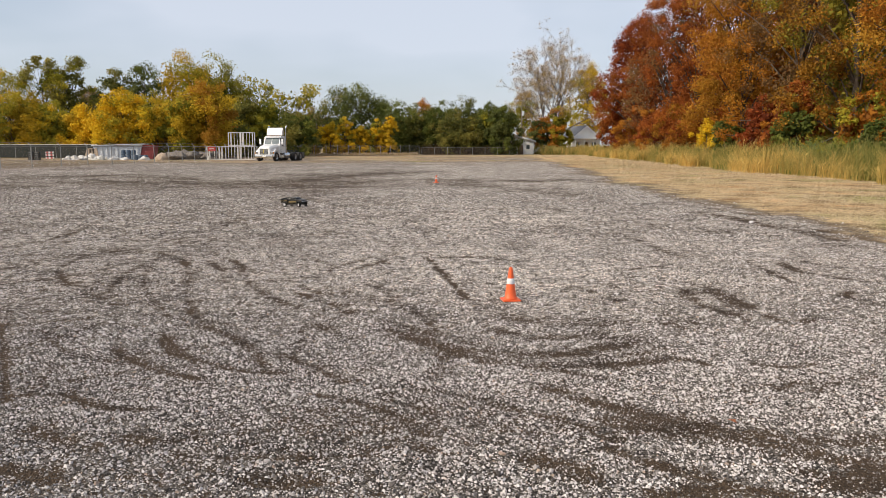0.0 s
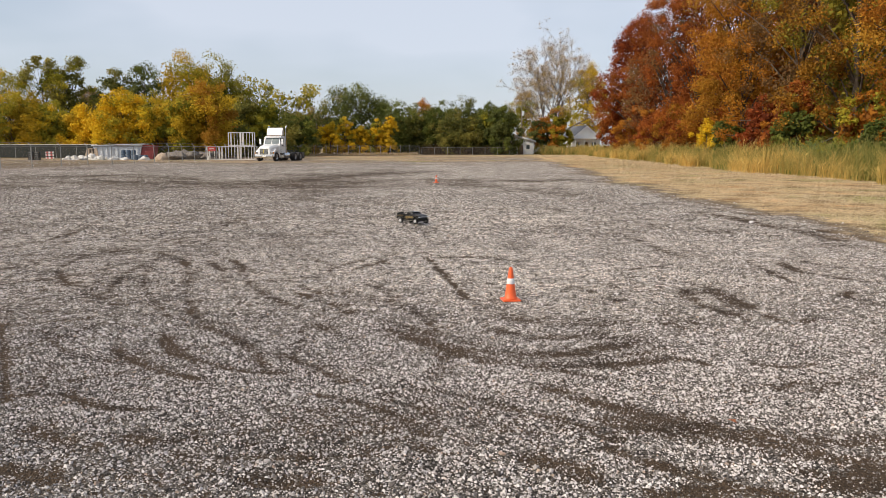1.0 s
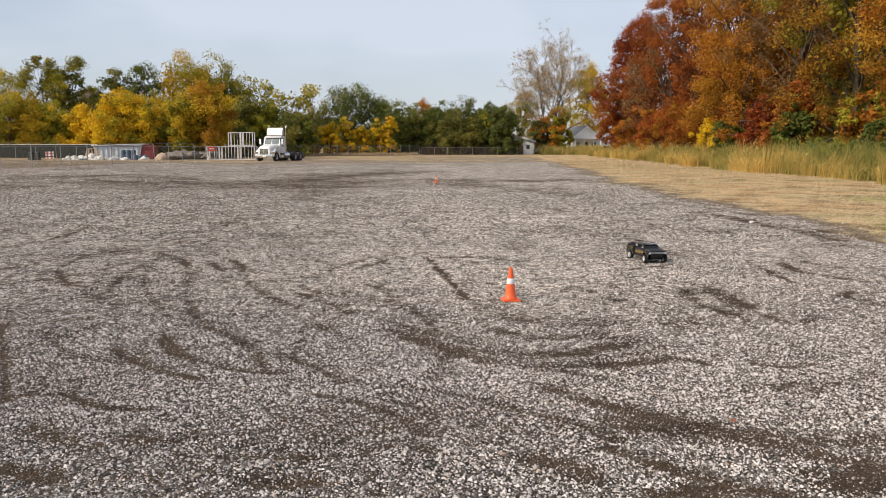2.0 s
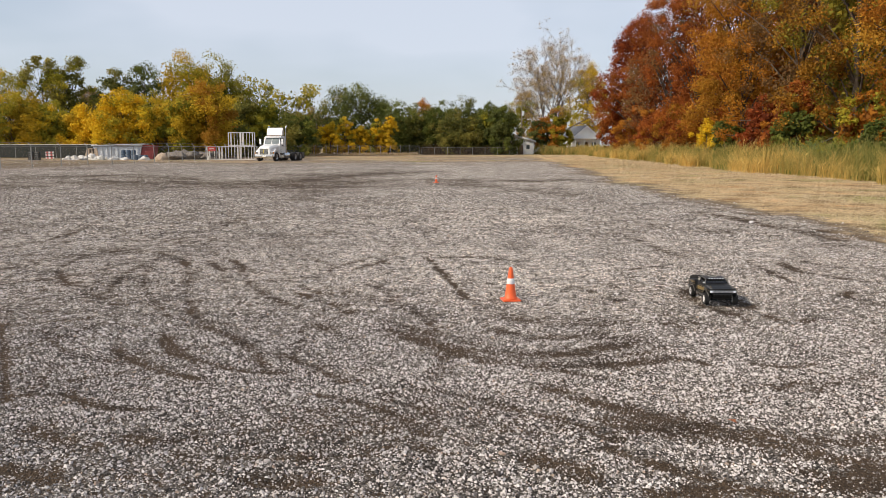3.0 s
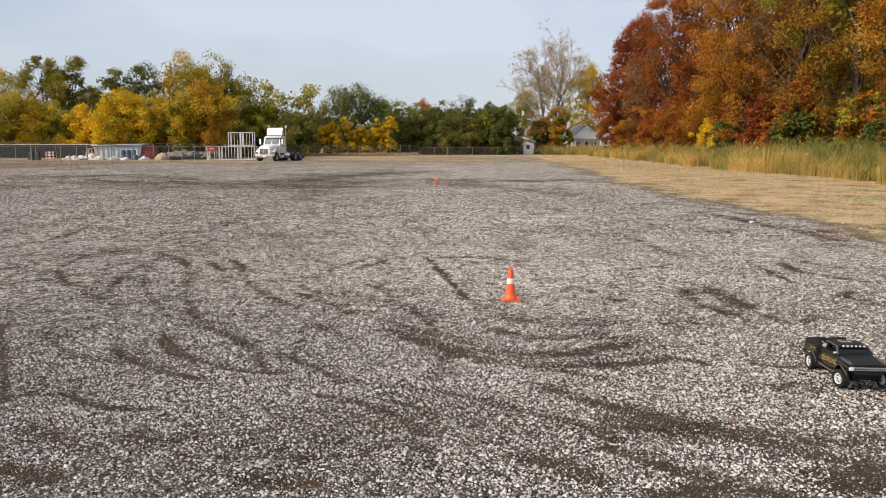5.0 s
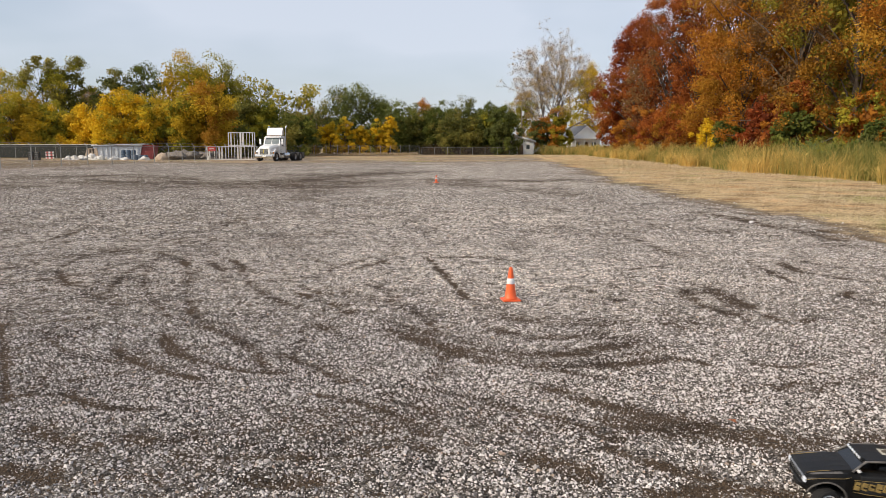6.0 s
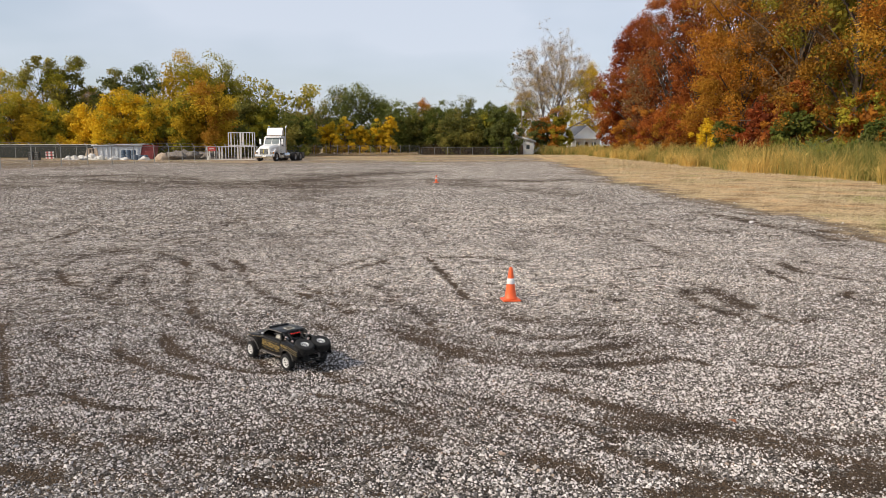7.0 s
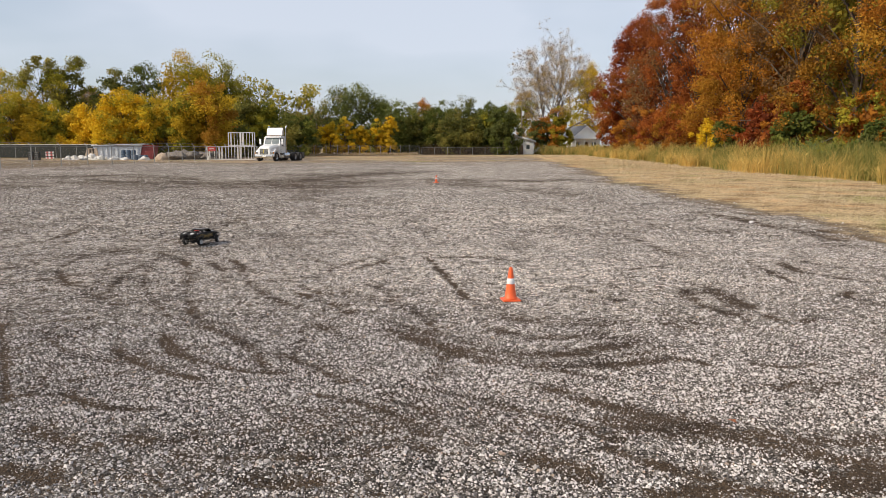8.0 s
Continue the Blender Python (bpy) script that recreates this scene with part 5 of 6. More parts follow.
house(pose(33.4, 180, 0, 0, 0, 8) @ pose(0, 0, 0.2), 6.8, 10, 3.4, 6.2, "white gabled house with a grey roof and a porch", True)
lump(33.4, 183, 16, 16, 0.35, DIRT, "knoll", "low grassy rise below the house", "rise", 11, rough=0.1)
g = house(pose(15.0, 165, 0, 0, 0, -6), 8.8, 6.0, 2.9, 4.2, "white garage with a low gable and a dark door", False, "garage")
part("garage_door", boxed((1.6, -0.05, 1.0), (1.2, 0.06, 2.0)), BROWN_DOOR, g, "dark brown door")
win = part("window", boxed((3.2, -0.04, 1.6), (0.7, 0.05, 0.9)), GLASS_DARK, g)

van = thing("car", pose(22.6, 170, 0, 0, 0, 4), "white parked car before the houses", "car")
bm = bmesh.new()
add_prism(bm, [(-2.2, 0.35), (2.1, 0.35), (2.15, 0.75), (1.2, 0.95), (0.6, 1.42), (-1.5, 1.45), (-2.2, 0.95)], -0.85, 0.85)
part("body", bm, TRUCK_WHITE, van)
for s in (1, -1):
    bm = bmesh.new()
    add_prism(bm, [(1.0, 0.97), (0.52, 1.36), (-1.4, 1.38), (-1.85, 0.97)], s * 0.852, s * 0.862)
    part("window", bm, GLASS_DARK, van)
    for x in (-1.35, 1.35):
        lorry_wheel(van, x, s * 0.80, 0.33, 0.33, 0.22, s)

pole = thing("utility_pole", pose(17.8, 175, 0), "wooden utility pole with a crossarm and transformer", "utility pole")
part("post", add_tube(bmesh.new(), (0, 0, -0.3), (0, 0, 11.4), 0.16, 0.11, 10), BARK_PALE, pole)
part("crossarm", boxed((0, -0.15, 10.7), (2.2, 0.1, 0.12)), BARK_PALE, pole)
for x in (-0.95, -0.4, 0.4, 0.95):
    part("insulator", add_lathe(bmesh.new(), [(0.04, 10.76), (0.06, 10.82), (0.03, 10.9)], 10, Matrix.Translation((x, -0.15, 0))), RACK, pole)
part("transformer", add_lathe(bmesh.new(), [(0.2, 8.6), (0.26, 8.66), (0.26, 9.5), (0.2, 9.58)], 16, Matrix.Translation((0.3, -0.35, 0))), CONTAINER, pole, "pale grey transformer can")

# ---- verge: mown dry grass and reeds ----
vr = np.random.default_rng(31)
n = 46000
gy = 11 + 80 * vr.random(n) ** 1.6
gx = verge(gy) - 0.5 + vr.random(n) ** 1.05 * (reed_edge(gy) + 1.5 - verge(gy))
edge = (value_noise(gx * 0.5, gy * 0.35, 15) - 0.5) * 2.0 + (value_noise(gx * 1.7, gy * 1.4, 16) - 0.5) * 1.2
ok = (gx + edge > verge(gy) + 0.3 + np.abs(vr.normal(0, 0.9, n))) & (vr.random(n) < 0.15 + 1.2 * value_noise(gx * 1.6, gy * 1.1, 23))
gx, gy = gx[ok], gy[ok]
n = len(gx)
clump = value_noise(gx * 1.1, gy * 0.7, 18)
blades("grass", gx, gy, (0.03 + 0.10 * vr.random(n) ** 2.5 * (1 + gy / 50)) * (0.5 + clump), 0.008 + 0.0006 * gy * (0.6 + 0.8 * vr.random(n)), 0.3 + vr.random(n) * 1.6, DRY, vr, "short dry tan grass on the verge", "grass",
       tone=np.clip(value_noise(gx * 0.3, gy * 0.3, 12) * 0.5 + clump * 0.3 + 0.3 * vr.random(n), 0, 1), seg=1)
n = 72000
ry = 24 + 125 * vr.random(n) ** 1.6
rx = reed_edge(ry) + 0.2 + vr.random(n) ** 1.15 * 6.0
bay = (value_noise(rx * 0.2, ry * 0.30, 14) - 0.5) * 2.4 + (value_noise(rx * 1.1, ry * 1.2, 19) - 0.5) * 0.9
ok = (rx - reed_edge(ry) + bay > 0.55) & (vr.random(n) < 0.10 + 1.1 * value_noise(rx * 1.3, ry * 1.0, 17))
rx, ry, bay = rx[ok], ry[ok], bay[ok]
n = len(rx)
tone = np.clip(value_noise(rx * 0.9, ry * 0.4, 13) * 1.5 - 0.42 + 0.45 * (vr.random(n) - 0.5), 0, 1)
rh = (0.85 + 0.85 * vr.random(n)) * np.clip(0.50 + (rx - reed_edge(ry) + bay) * 0.22, 0.35, 1.25) * (0.30 + 0.75 * value_noise(rx * 0.8, ry * 0.6, 20) + 0.55 * value_noise(rx * 2.6, ry * 1.7, 26))
blades("reeds", rx, ry, rh, 0.010 + 0.0005 * ry * (0.5 + vr.random(n)), 0.08 + 0.8 * vr.random(n) ** 2, REED, vr, "tall tan and yellow-green reeds before the wood", "reeds", tone=np.clip(tone - 0.14 + 0.30 * np.clip(1.2 - (rx - reed_edge(ry)) / 2.6, 0, 1) + 0.6 * (value_noise(rx * 0.3, ry * 0.16, 29) - 0.45), 0, 1), seg=2)
n = 26000
lx, ly = np.repeat(rx, 2)[:n], np.repeat(ry, 2)[:n]
n = len(lx)
lh = np.repeat(rh, 2)[:n]
blades("reeds", lx, ly, 0.22 + 0.4 * vr.random(n), 0.014 + 0.0006 * ly * (0.4 + vr.random(n)), 0.4 + 0.9 * vr.random(n), REED, vr, "drooping golden reed leaves along the stalks", "reeds",
       z=lh * (0.15 + 0.7 * vr.random(n)), tone=np.clip(np.repeat(tone, 2)[:n] + 0.08 + 0.34 * np.clip(1.2 - (lx - reed_edge(ly)) / 3.2, 0, 1) + 0.45 * (vr.random(n) - 0.4), 0, 1), seg=1)
n = 5500
ry = 26 + 30 * vr.random(n)
rx = reed_edge(ry) + 4.6 + 4.0 * vr.random(n)
blades("reeds", rx, ry, (1.3 + 1.3 * vr.random(n)) * (0.65 + 0.6 * value_noise(rx * 0.6, ry * 0.6, 22)), 0.02 + 0.001 * ry, 0.3 + 0.8 * vr.random(n), REED_GREEN, vr, "taller green reeds leaning in the wind", "reeds", tone=vr.random(n), seg=2)
n = 5200
wx, wy = vr.uniform(20.5, 37, n), vr.uniform(158, 173, n)
blades("weeds", wx, wy, (0.7 + 1.5 * vr.random(n)) * (0.5 + 0.9 * value_noise(wx * 0.5, wy * 0.5, 27)), 0.10 + 0.10 * vr.random(n), 0.1 + 0.7 * vr.random(n), REED, vr, "rank yellow-green weeds before the house", "weeds", tone=np.clip(0.25 + 0.5 * value_noise(wx * 0.6, wy * 0.6, 28) + 0.3 * (vr.random(n) - 0.5), 0, 1), seg=1)

# ---- litter on the lot ----
cup = thing("paper_cup", pose(6.88, 16.95, 0.028, 90, 0, 70), "crushed white paper cup on the gravel", "litter")
part("body", add_lathe(bmesh.new(), [(0.022, -0.042), (0.029, 0.036), (0.031, 0.04), (0.028, 0.039), (0.021, -0.036)], 14), WHITE_BAND, cup)
leaf_ob = thing("fallen_leaf", pose(1.775, 4.50, 0.035, 8, 12, 40), "small fallen orange leaf on the stones", "leaf")
bm = bmesh.new()
ring = [bm.verts.new((0.030 * math.cos(a) * (1 + 0.3 * math.cos(5 * a)), 0.024 * math.sin(a) * (1 + 0.3 * math.cos(5 * a)), 0.004 * math.cos(2 * a))) for a in [2 * math.pi * i / 20 for i in range(20)]]
bm.faces.new(ring)
bmesh.ops.solidify(bm, geom=bm.faces[:], thickness=0.0015)
part("blade", bm, plain("orange_leaf", (0.45, 0.13, 0.04), 0.7, vary=0.3, scale=60), leaf_ob)


# ---- the model truck: a sixth-scale trophy truck ----
SHELL = plain("black_shell", (0.0085, 0.0078, 0.0072), 0.34, vary=0.8, scale=24, bump=0.06, spec=0.18)
MATT = plain("black_plastic", (0.008, 0.008, 0.008), 0.6, vary=0.25, scale=20, bump=0.2)
RUBBER = plain("tyre_rubber", (0.013, 0.0125, 0.012), 0.85, vary=0.35, scale=30, bump=0.3)
RIM = plain("white_rim", (0.74, 0.73, 0.71), 0.45, vary=0.12, scale=40)
GOLD = plain("gold_decal", (0.27, 0.185, 0.06), 0.4, vary=0.45, scale=45)
GOLD_DARK = plain("dark_gold_decal", (0.085, 0.065, 0.035), 0.5, vary=0.35, scale=45)
SCUFF = plain("scuffed_grey", (0.11, 0.10, 0.09), 0.5, vary=0.6, scale=35, bump=0.2)
PALE = plain("pale_decal", (0.50, 0.47, 0.38), 0.5, vary=0.2, scale=50)
SILVER = plain("silver_grille", (0.50, 0.51, 0.52), 0.3, 0.7, vary=0.2, scale=60)
ROSE = plain("pale_anodised", (0.72, 0.58, 0.55), 0.35, 0.2, vary=0.15, scale=50)
STEEL = plain("bare_steel", (0.30, 0.30, 0.31), 0.4, 0.9, vary=0.2, scale=40)
SMOKED = plain("smoked_window", (0.012, 0.013, 0.015), 0.08, vary=0.2, scale=10)


def glow(name, color, strength):
    m, n, l, b = material(name, 0.3)
    b.inputs["Base Color"].default_value = (*color, 1)
    b.inputs["Emission Color"].default_value = (*color, 1)
    b.inputs["Emission Strength"].default_value = strength
    return m


LED_WHITE, LED_RED = glow("white_led", (0.72, 0.75, 0.80), 0.06), glow("red_led", (0.85, 0.04, 0.03), 0.7)


def tyre_bm(r, w, lugs, rim=1.0):
    bm = bmesh.new()
    h = w / 2
    add_lathe(bm, [(r * 0.60 * rim, -h * 0.80), (r * 0.74, -h), (r * 0.90, -h * 0.97), (r * 0.975, -h * 0.72), (r * 0.985, 0), (r * 0.975, h * 0.72), (r * 0.90, h * 0.97), (r * 0.74, h), (r * 0.60 * rim, h * 0.80)], 36, AXLE, caps=False)
    for i in range(lugs):
        a = 2 * math.pi * i / lugs
        for row, off in ((-0.55, 0.0), (0.0, 0.5), (0.55, 0.0)):
            b = a + off * 2 * math.pi / lugs
            c = Vector((math.cos(b) * r * 0.985, row * h, math.sin(b) * r * 0.985))
            add_box(bm, c, (r * 0.05, w * 0.24, r * 0.15), Matrix.Rotation(-b, 3, "Y"))
    return bm


def rim_bm(r, w, side):
    """A dished disc with a rolled lip and a ring of bolts."""
    bm = bmesh.new()
    h = w / 2
    add_lathe(bm, [(r * 0.62, -h * 0.8), (r * 0.62, h * 0.75), (r * 0.60, h * 0.86), (r * 0.53, h * 0.80), (r * 0.50, h * 0.42), (r * 0.24, h * 0.58), (r * 0.20, h * 0.74), (r * 0.05, h * 0.74)], 30, AXLE @ Matrix.Rotation(0 if side < 0 else math.pi, 4, "X"))
    return bm


def dark_slots(r, w, side, n=8):
    bm = bmesh.new()
    for i in range(n):
        a = 2 * math.pi * i / n
        add_box(bm, (math.cos(a) * r * 0.385, side * w * 0.265, math.sin(a) * r * 0.385), (r * 0.19, 0.006, r * 0.11), Matrix.Rotation(-a, 3, "Y"))
    add_tube(bm, (0, side * w * 0.30, 0), (0, side * w * 0.42, 0), r * 0.10, n=6)
    return bm


def small_wheel(parent, m, side, name="wheel", r=0.071, w=0.058, rim=1.0):
    hub = part(name, add_tube(bmesh.new(), (0, -w * 0.3, 0), (0, w * 0.3, 0), r * 0.2, n=12), MATT, parent)
    hub.matrix_basis = m
    part("tyre", tyre_bm(r, w, 22, rim), RUBBER, hub, "black treaded rubber tyre", smooth=False)
    part("rim", rim_bm(r * rim, w, side), RIM, hub, "white dished wheel rim", smooth=True)
    part("rim_slots", dark_slots(r * rim, w, side), MATT, hub, "dark openings and wheel nut")
    return hub


rc = thing("model_truck", pose(0, 0, 0), "black radio-controlled trophy truck with gold decals and white wheels", "toy truck")
rc.scale = (0.91, 0.91, 0.91)
FX, RX = 0.2765, -0.2765
def ease(x, x0, x1):
    t = min(1.0, max(0.0, (x - x0) / (x1 - x0)))
    return t * t * (3 - 2 * t)


def half_width(x):
    """Flared over both axles, drawn in along the doors."""
    return 0.141 + 0.031 * ease(x, 0.135, 0.205) + 0.032 * ease(-x, 0.125, 0.215) - 0.016 * ease(x, 0.32, 0.375)


def shoulder(x):
    return float(np.interp(x, (-0.43, -0.36, -0.20, -0.10, 0.10, 0.20, 0.32, 0.376), (0.204, 0.216, 0.229, 0.230, 0.224, 0.216, 0.203, 0.188)))


def hem(x):
    """Lower edge: two wheel openings, the door sill, the nose and the tail."""
    if abs(x - FX) < 0.099:
        return 0.079 + math.sqrt(0.099 ** 2 - (x - FX) ** 2)
    if abs(x - RX) < 0.097:
        return 0.079 + math.sqrt(0.097 ** 2 - (x - RX) ** 2)
    return 0.148 if x > FX else 0.112 if x < RX else 0.086


def side_shell(s, stations, rows):
    """A thin moulded skin between the hem and the shoulder; rows: (share of the height, shift out)."""
    bm = bmesh.new()
    grid = []
    for x in stations:
        w, z0, z1 = half_width(x), hem(x), shoulder(x)
        grid.append([bm.verts.new((x, s * (w + out), z0 + (z1 - z0) * k)) for k, out in rows] + [bm.verts.new((x, s * (w - 0.022), z1 + 0.003)), bm.verts.new((x, s * (w - 0.050), z1 + 0.004))])
    for p, q in zip(grid, grid[1:]):
        for i in range(len(p) - 1):
            bm.faces.new((p[i], q[i], q[i + 1], p[i + 1]))
    bmesh.ops.recalc_face_normals(bm, faces=bm.faces[:])
    bmesh.ops.solidify(bm, geom=bm.faces[:], thickness=0.004)
    return bm


STATIONS = sorted(set([-0.43, -0.41, -0.376] + [RX + 0.0969 * math.cos(radians(a)) for a in range(0, 181, 12)] + [-0.165, -0.14, -0.11, -0.05, 0.0, 0.05, 0.11, 0.14, 0.165]
                      + [FX + 0.0989 * math.cos(radians(a)) for a in range(24, 181, 12)] + [0.372]))
SLANT = Matrix.Rotation(radians(-12), 3, "Y")
for s in (1, -1):
    p = part("side_panel", side_shell(s, STATIONS, ((0.0, 0.004), (0.12, 0.001), (0.45, 0.0), (0.80, -0.002), (0.94, -0.008))), SHELL, rc, "dusty black moulded body side", smooth=True)
    for cx, r, a0, a1 in ((FX, 0.099, 22, 176), (RX, 0.097, 6, 168)):
        bm = bmesh.new()
        pts = [(cx + r * math.cos(radians(a0 + (a1 - a0) * i / 14)), 0.079 + r * math.sin(radians(a0 + (a1 - a0) * i / 14))) for i in range(15)]
        add_path(bm, [(x, s * (half_width(x) + 0.004), z) for x, z in pts], 0.0042, 6)
        part("wheel_arch", bm, SCUFF, rc, "scuffed grey fender lip")
    part("sill", add_path(bmesh.new(), [(0.155, s * 0.150, 0.088), (0.08, s * 0.143, 0.080), (-0.08, s * 0.143, 0.080), (-0.155, s * 0.152, 0.090)], 0.0075, 8), SCUFF, rc, "scuffed grey sill tube")
    # the large gold lettering is drawn as plain slanted bars, each with a dark split
    for k in range(8):
        x = 0.128 - 0.034 * k
        bm = boxed((x, s * (half_width(x) + 0.0058), 0.160 - 0.0012 * k), (0.027, 0.0024, 0.044 - 0.005 * (k % 3)), SLANT)
        mark = part("decal", bm, GOLD, p, "gold decal block")
        part("decal_split", boxed((x - 0.003, s * (half_width(x) + 0.0074), 0.164 - 0.0012 * k - 0.011 * (k % 2)), (0.019, 0.0012, 0.005 + 0.003 * (k % 3)), SLANT), SHELL, mark)
    bm = bmesh.new()
    out = lambda x: s * (half_width(x) + 0.0050)
    add_path(bm, [(x, out(x), z) for x, z in ((0.145, 0.128), (0.08, 0.118), (-0.03, 0.112), (-0.12, 0.126), (-0.155, 0.140))], 0.0016, 4)
    add_path(bm, [(x, out(x), z) for x, z in ((0.145, 0.190), (0.05, 0.188), (-0.10, 0.188))], 0.0014, 4)
    for lift in (0.0, 0.016, 0.032):
        add_path(bm, [(x, out(x) + s * 0.0006, z + lift) for x, z in ((-0.18, 0.176), (-0.23, 0.178), (-0.30, 0.1775), (-0.37, 0.164), (-0.425, 0.155))], 0.0015, 4)
    for k in range(4):
        add_box(bm, (-0.195 - 0.026 * k, out(-0.195 - 0.026 * k), 0.201 - 0.002 * k), (0.018, 0.0022, 0.012), SLANT)
    add_path(bm, [(x, out(x), z) for x, z in ((0.372, 0.180), (0.32, 0.196), (0.20, 0.205), (0.16, 0.206))], 0.0014, 4)
    part("pinstripe", bm, GOLD, p, "thin gold lines")
    # pale worn patch along the top of the front fender
    bm = bmesh.new()
    add_loft(bm, [[Vector((x, s * (half_width(x) - d), shoulder(x) + h)) for d, h in ((0.024, 0.0042), (0.046, 0.0052), (0.046, 0.0066), (0.024, 0.0056))] for x in (0.350, 0.31, 0.26, 0.20)])
    part("fender_decal", bm, SCUFF, p, "worn grey fender patch")
# bonnet, raised above the fenders, dropping to the nose
sec = []
for x, z, w in ((0.376, 0.186, 0.128), (0.365, 0.199, 0.132), (0.30, 0.213, 0.131), (0.22, 0.226, 0.128), (0.148, 0.234, 0.125)):
    sec.append([Vector((x, -w, z - 0.012)), Vector((x, -w * 0.93, z)), Vector((x, -w * 0.5, z + 0.002)), Vector((x, 0, z + 0.003)), Vector((x, w * 0.5, z + 0.002)), Vector((x, w * 0.93, z)), Vector((x, w, z - 0.012)), Vector((x, 0, z - 0.018))])
hood = part("hood", add_loft(bmesh.new(), sec), SHELL, rc, "black bonnet with dusty panels")
for s in (1, -1):
    part("hood_line", add_path(bmesh.new(), [(0.367, s * 0.118, 0.2005), (0.30, s * 0.118, 0.2145), (0.14, s * 0.114, 0.233)], 0.0014, 4), GOLD, hood, "thin gold line")
    part("hood_vent", boxed((0.205, s * 0.055, 0.2285), (0.070, 0.030, 0.004), Matrix.Rotation(radians(7), 3, "Y"), 0.0015), MATT, hood)
# nose: silver grille bar between two lamps, a dark skid below
part("grille", boxed((0.378, 0, 0.171), (0.010, 0.235, 0.026), bevel=0.003), SILVER, rc, "silver slotted grille bar")
bm = bmesh.new()
for k in range(15):
    add_box(bm, (0.3840, -0.105 + 0.015 * k, 0.171), (0.002, 0.002, 0.020))
add_box(bm, (0.3840, 0, 0.171), (0.0018, 0.225, 0.002))
part("grille_slots", bm, MATT, rc)
for s in (1, -1):
    part("headlight", boxed((0.377, s * 0.134, 0.171), (0.012, 0.032, 0.026), bevel=0.004), LED_WHITE, rc, "white headlight")
bm = bmesh.new()
add_prism(bm, [(0.376, 0.156), (0.374, 0.132), (0.345, 0.092), (0.31, 0.072), (0.31, 0.140)], -0.100, 0.100)
part("skid_plate", bm, MATT, rc)
bm = bmesh.new()
add_path(bm, [(0.360, -0.130, 0.150), (0.384, -0.09, 0.136), (0.384, 0.09, 0.136), (0.360, 0.130, 0.150)], 0.006)
part("front_bumper", bm, MATT, rc)
# cab
bm = bmesh.new()
add_loft(bm, [[Vector((0.150, -0.136, 0.230)), Vector((0.150, 0.136, 0.230)), Vector((0.085, 0.116, 0.276)), Vector((0.085, -0.116, 0.276))],
              [Vector((0.144, -0.136, 0.230)), Vector((0.144, 0.136, 0.230)), Vector((0.079, 0.116, 0.276)), Vector((0.079, -0.116, 0.276))]])
part("windshield", bm, SMOKED, rc, "dark smoked windscreen")
sec = []
for x, z, w in ((0.095, 0.276, 0.116), (0.083, 0.284, 0.121), (-0.03, 0.292, 0.122), (-0.115, 0.288, 0.118), (-0.130, 0.281, 0.112)):
    sec.append([Vector((x, -w, z - 0.011)), Vector((x, -w * 0.90, z)), Vector((x, 0, z + 0.003)), Vector((x, w * 0.90, z)), Vector((x, w, z - 0.011)), Vector((x, 0, z - 0.013))])
roof = part("roof", add_loft(bmesh.new(), sec), SHELL, rc)
part("roof_decal", boxed((-0.055, 0, 0.2945), (0.078, 0.080, 0.003)), PALE, roof, "pale square roof badge with a dark ring")
bm = bmesh.new()
add_lathe(bm, [(0.016, 0.2962), (0.031, 0.2962), (0.031, 0.2972), (0.016, 0.2972)], 20, Matrix.Translation((-0.055, 0, 0)))
for k in range(3):
    add_box(bm, (-0.068 + 0.013 * k, 0, 0.2966), (0.004, 0.062, 0.0012), Matrix.Rotation(radians(20), 3, "Z"))
part("badge_ring", bm, GOLD_DARK, roof, "dark gold ring and bars")
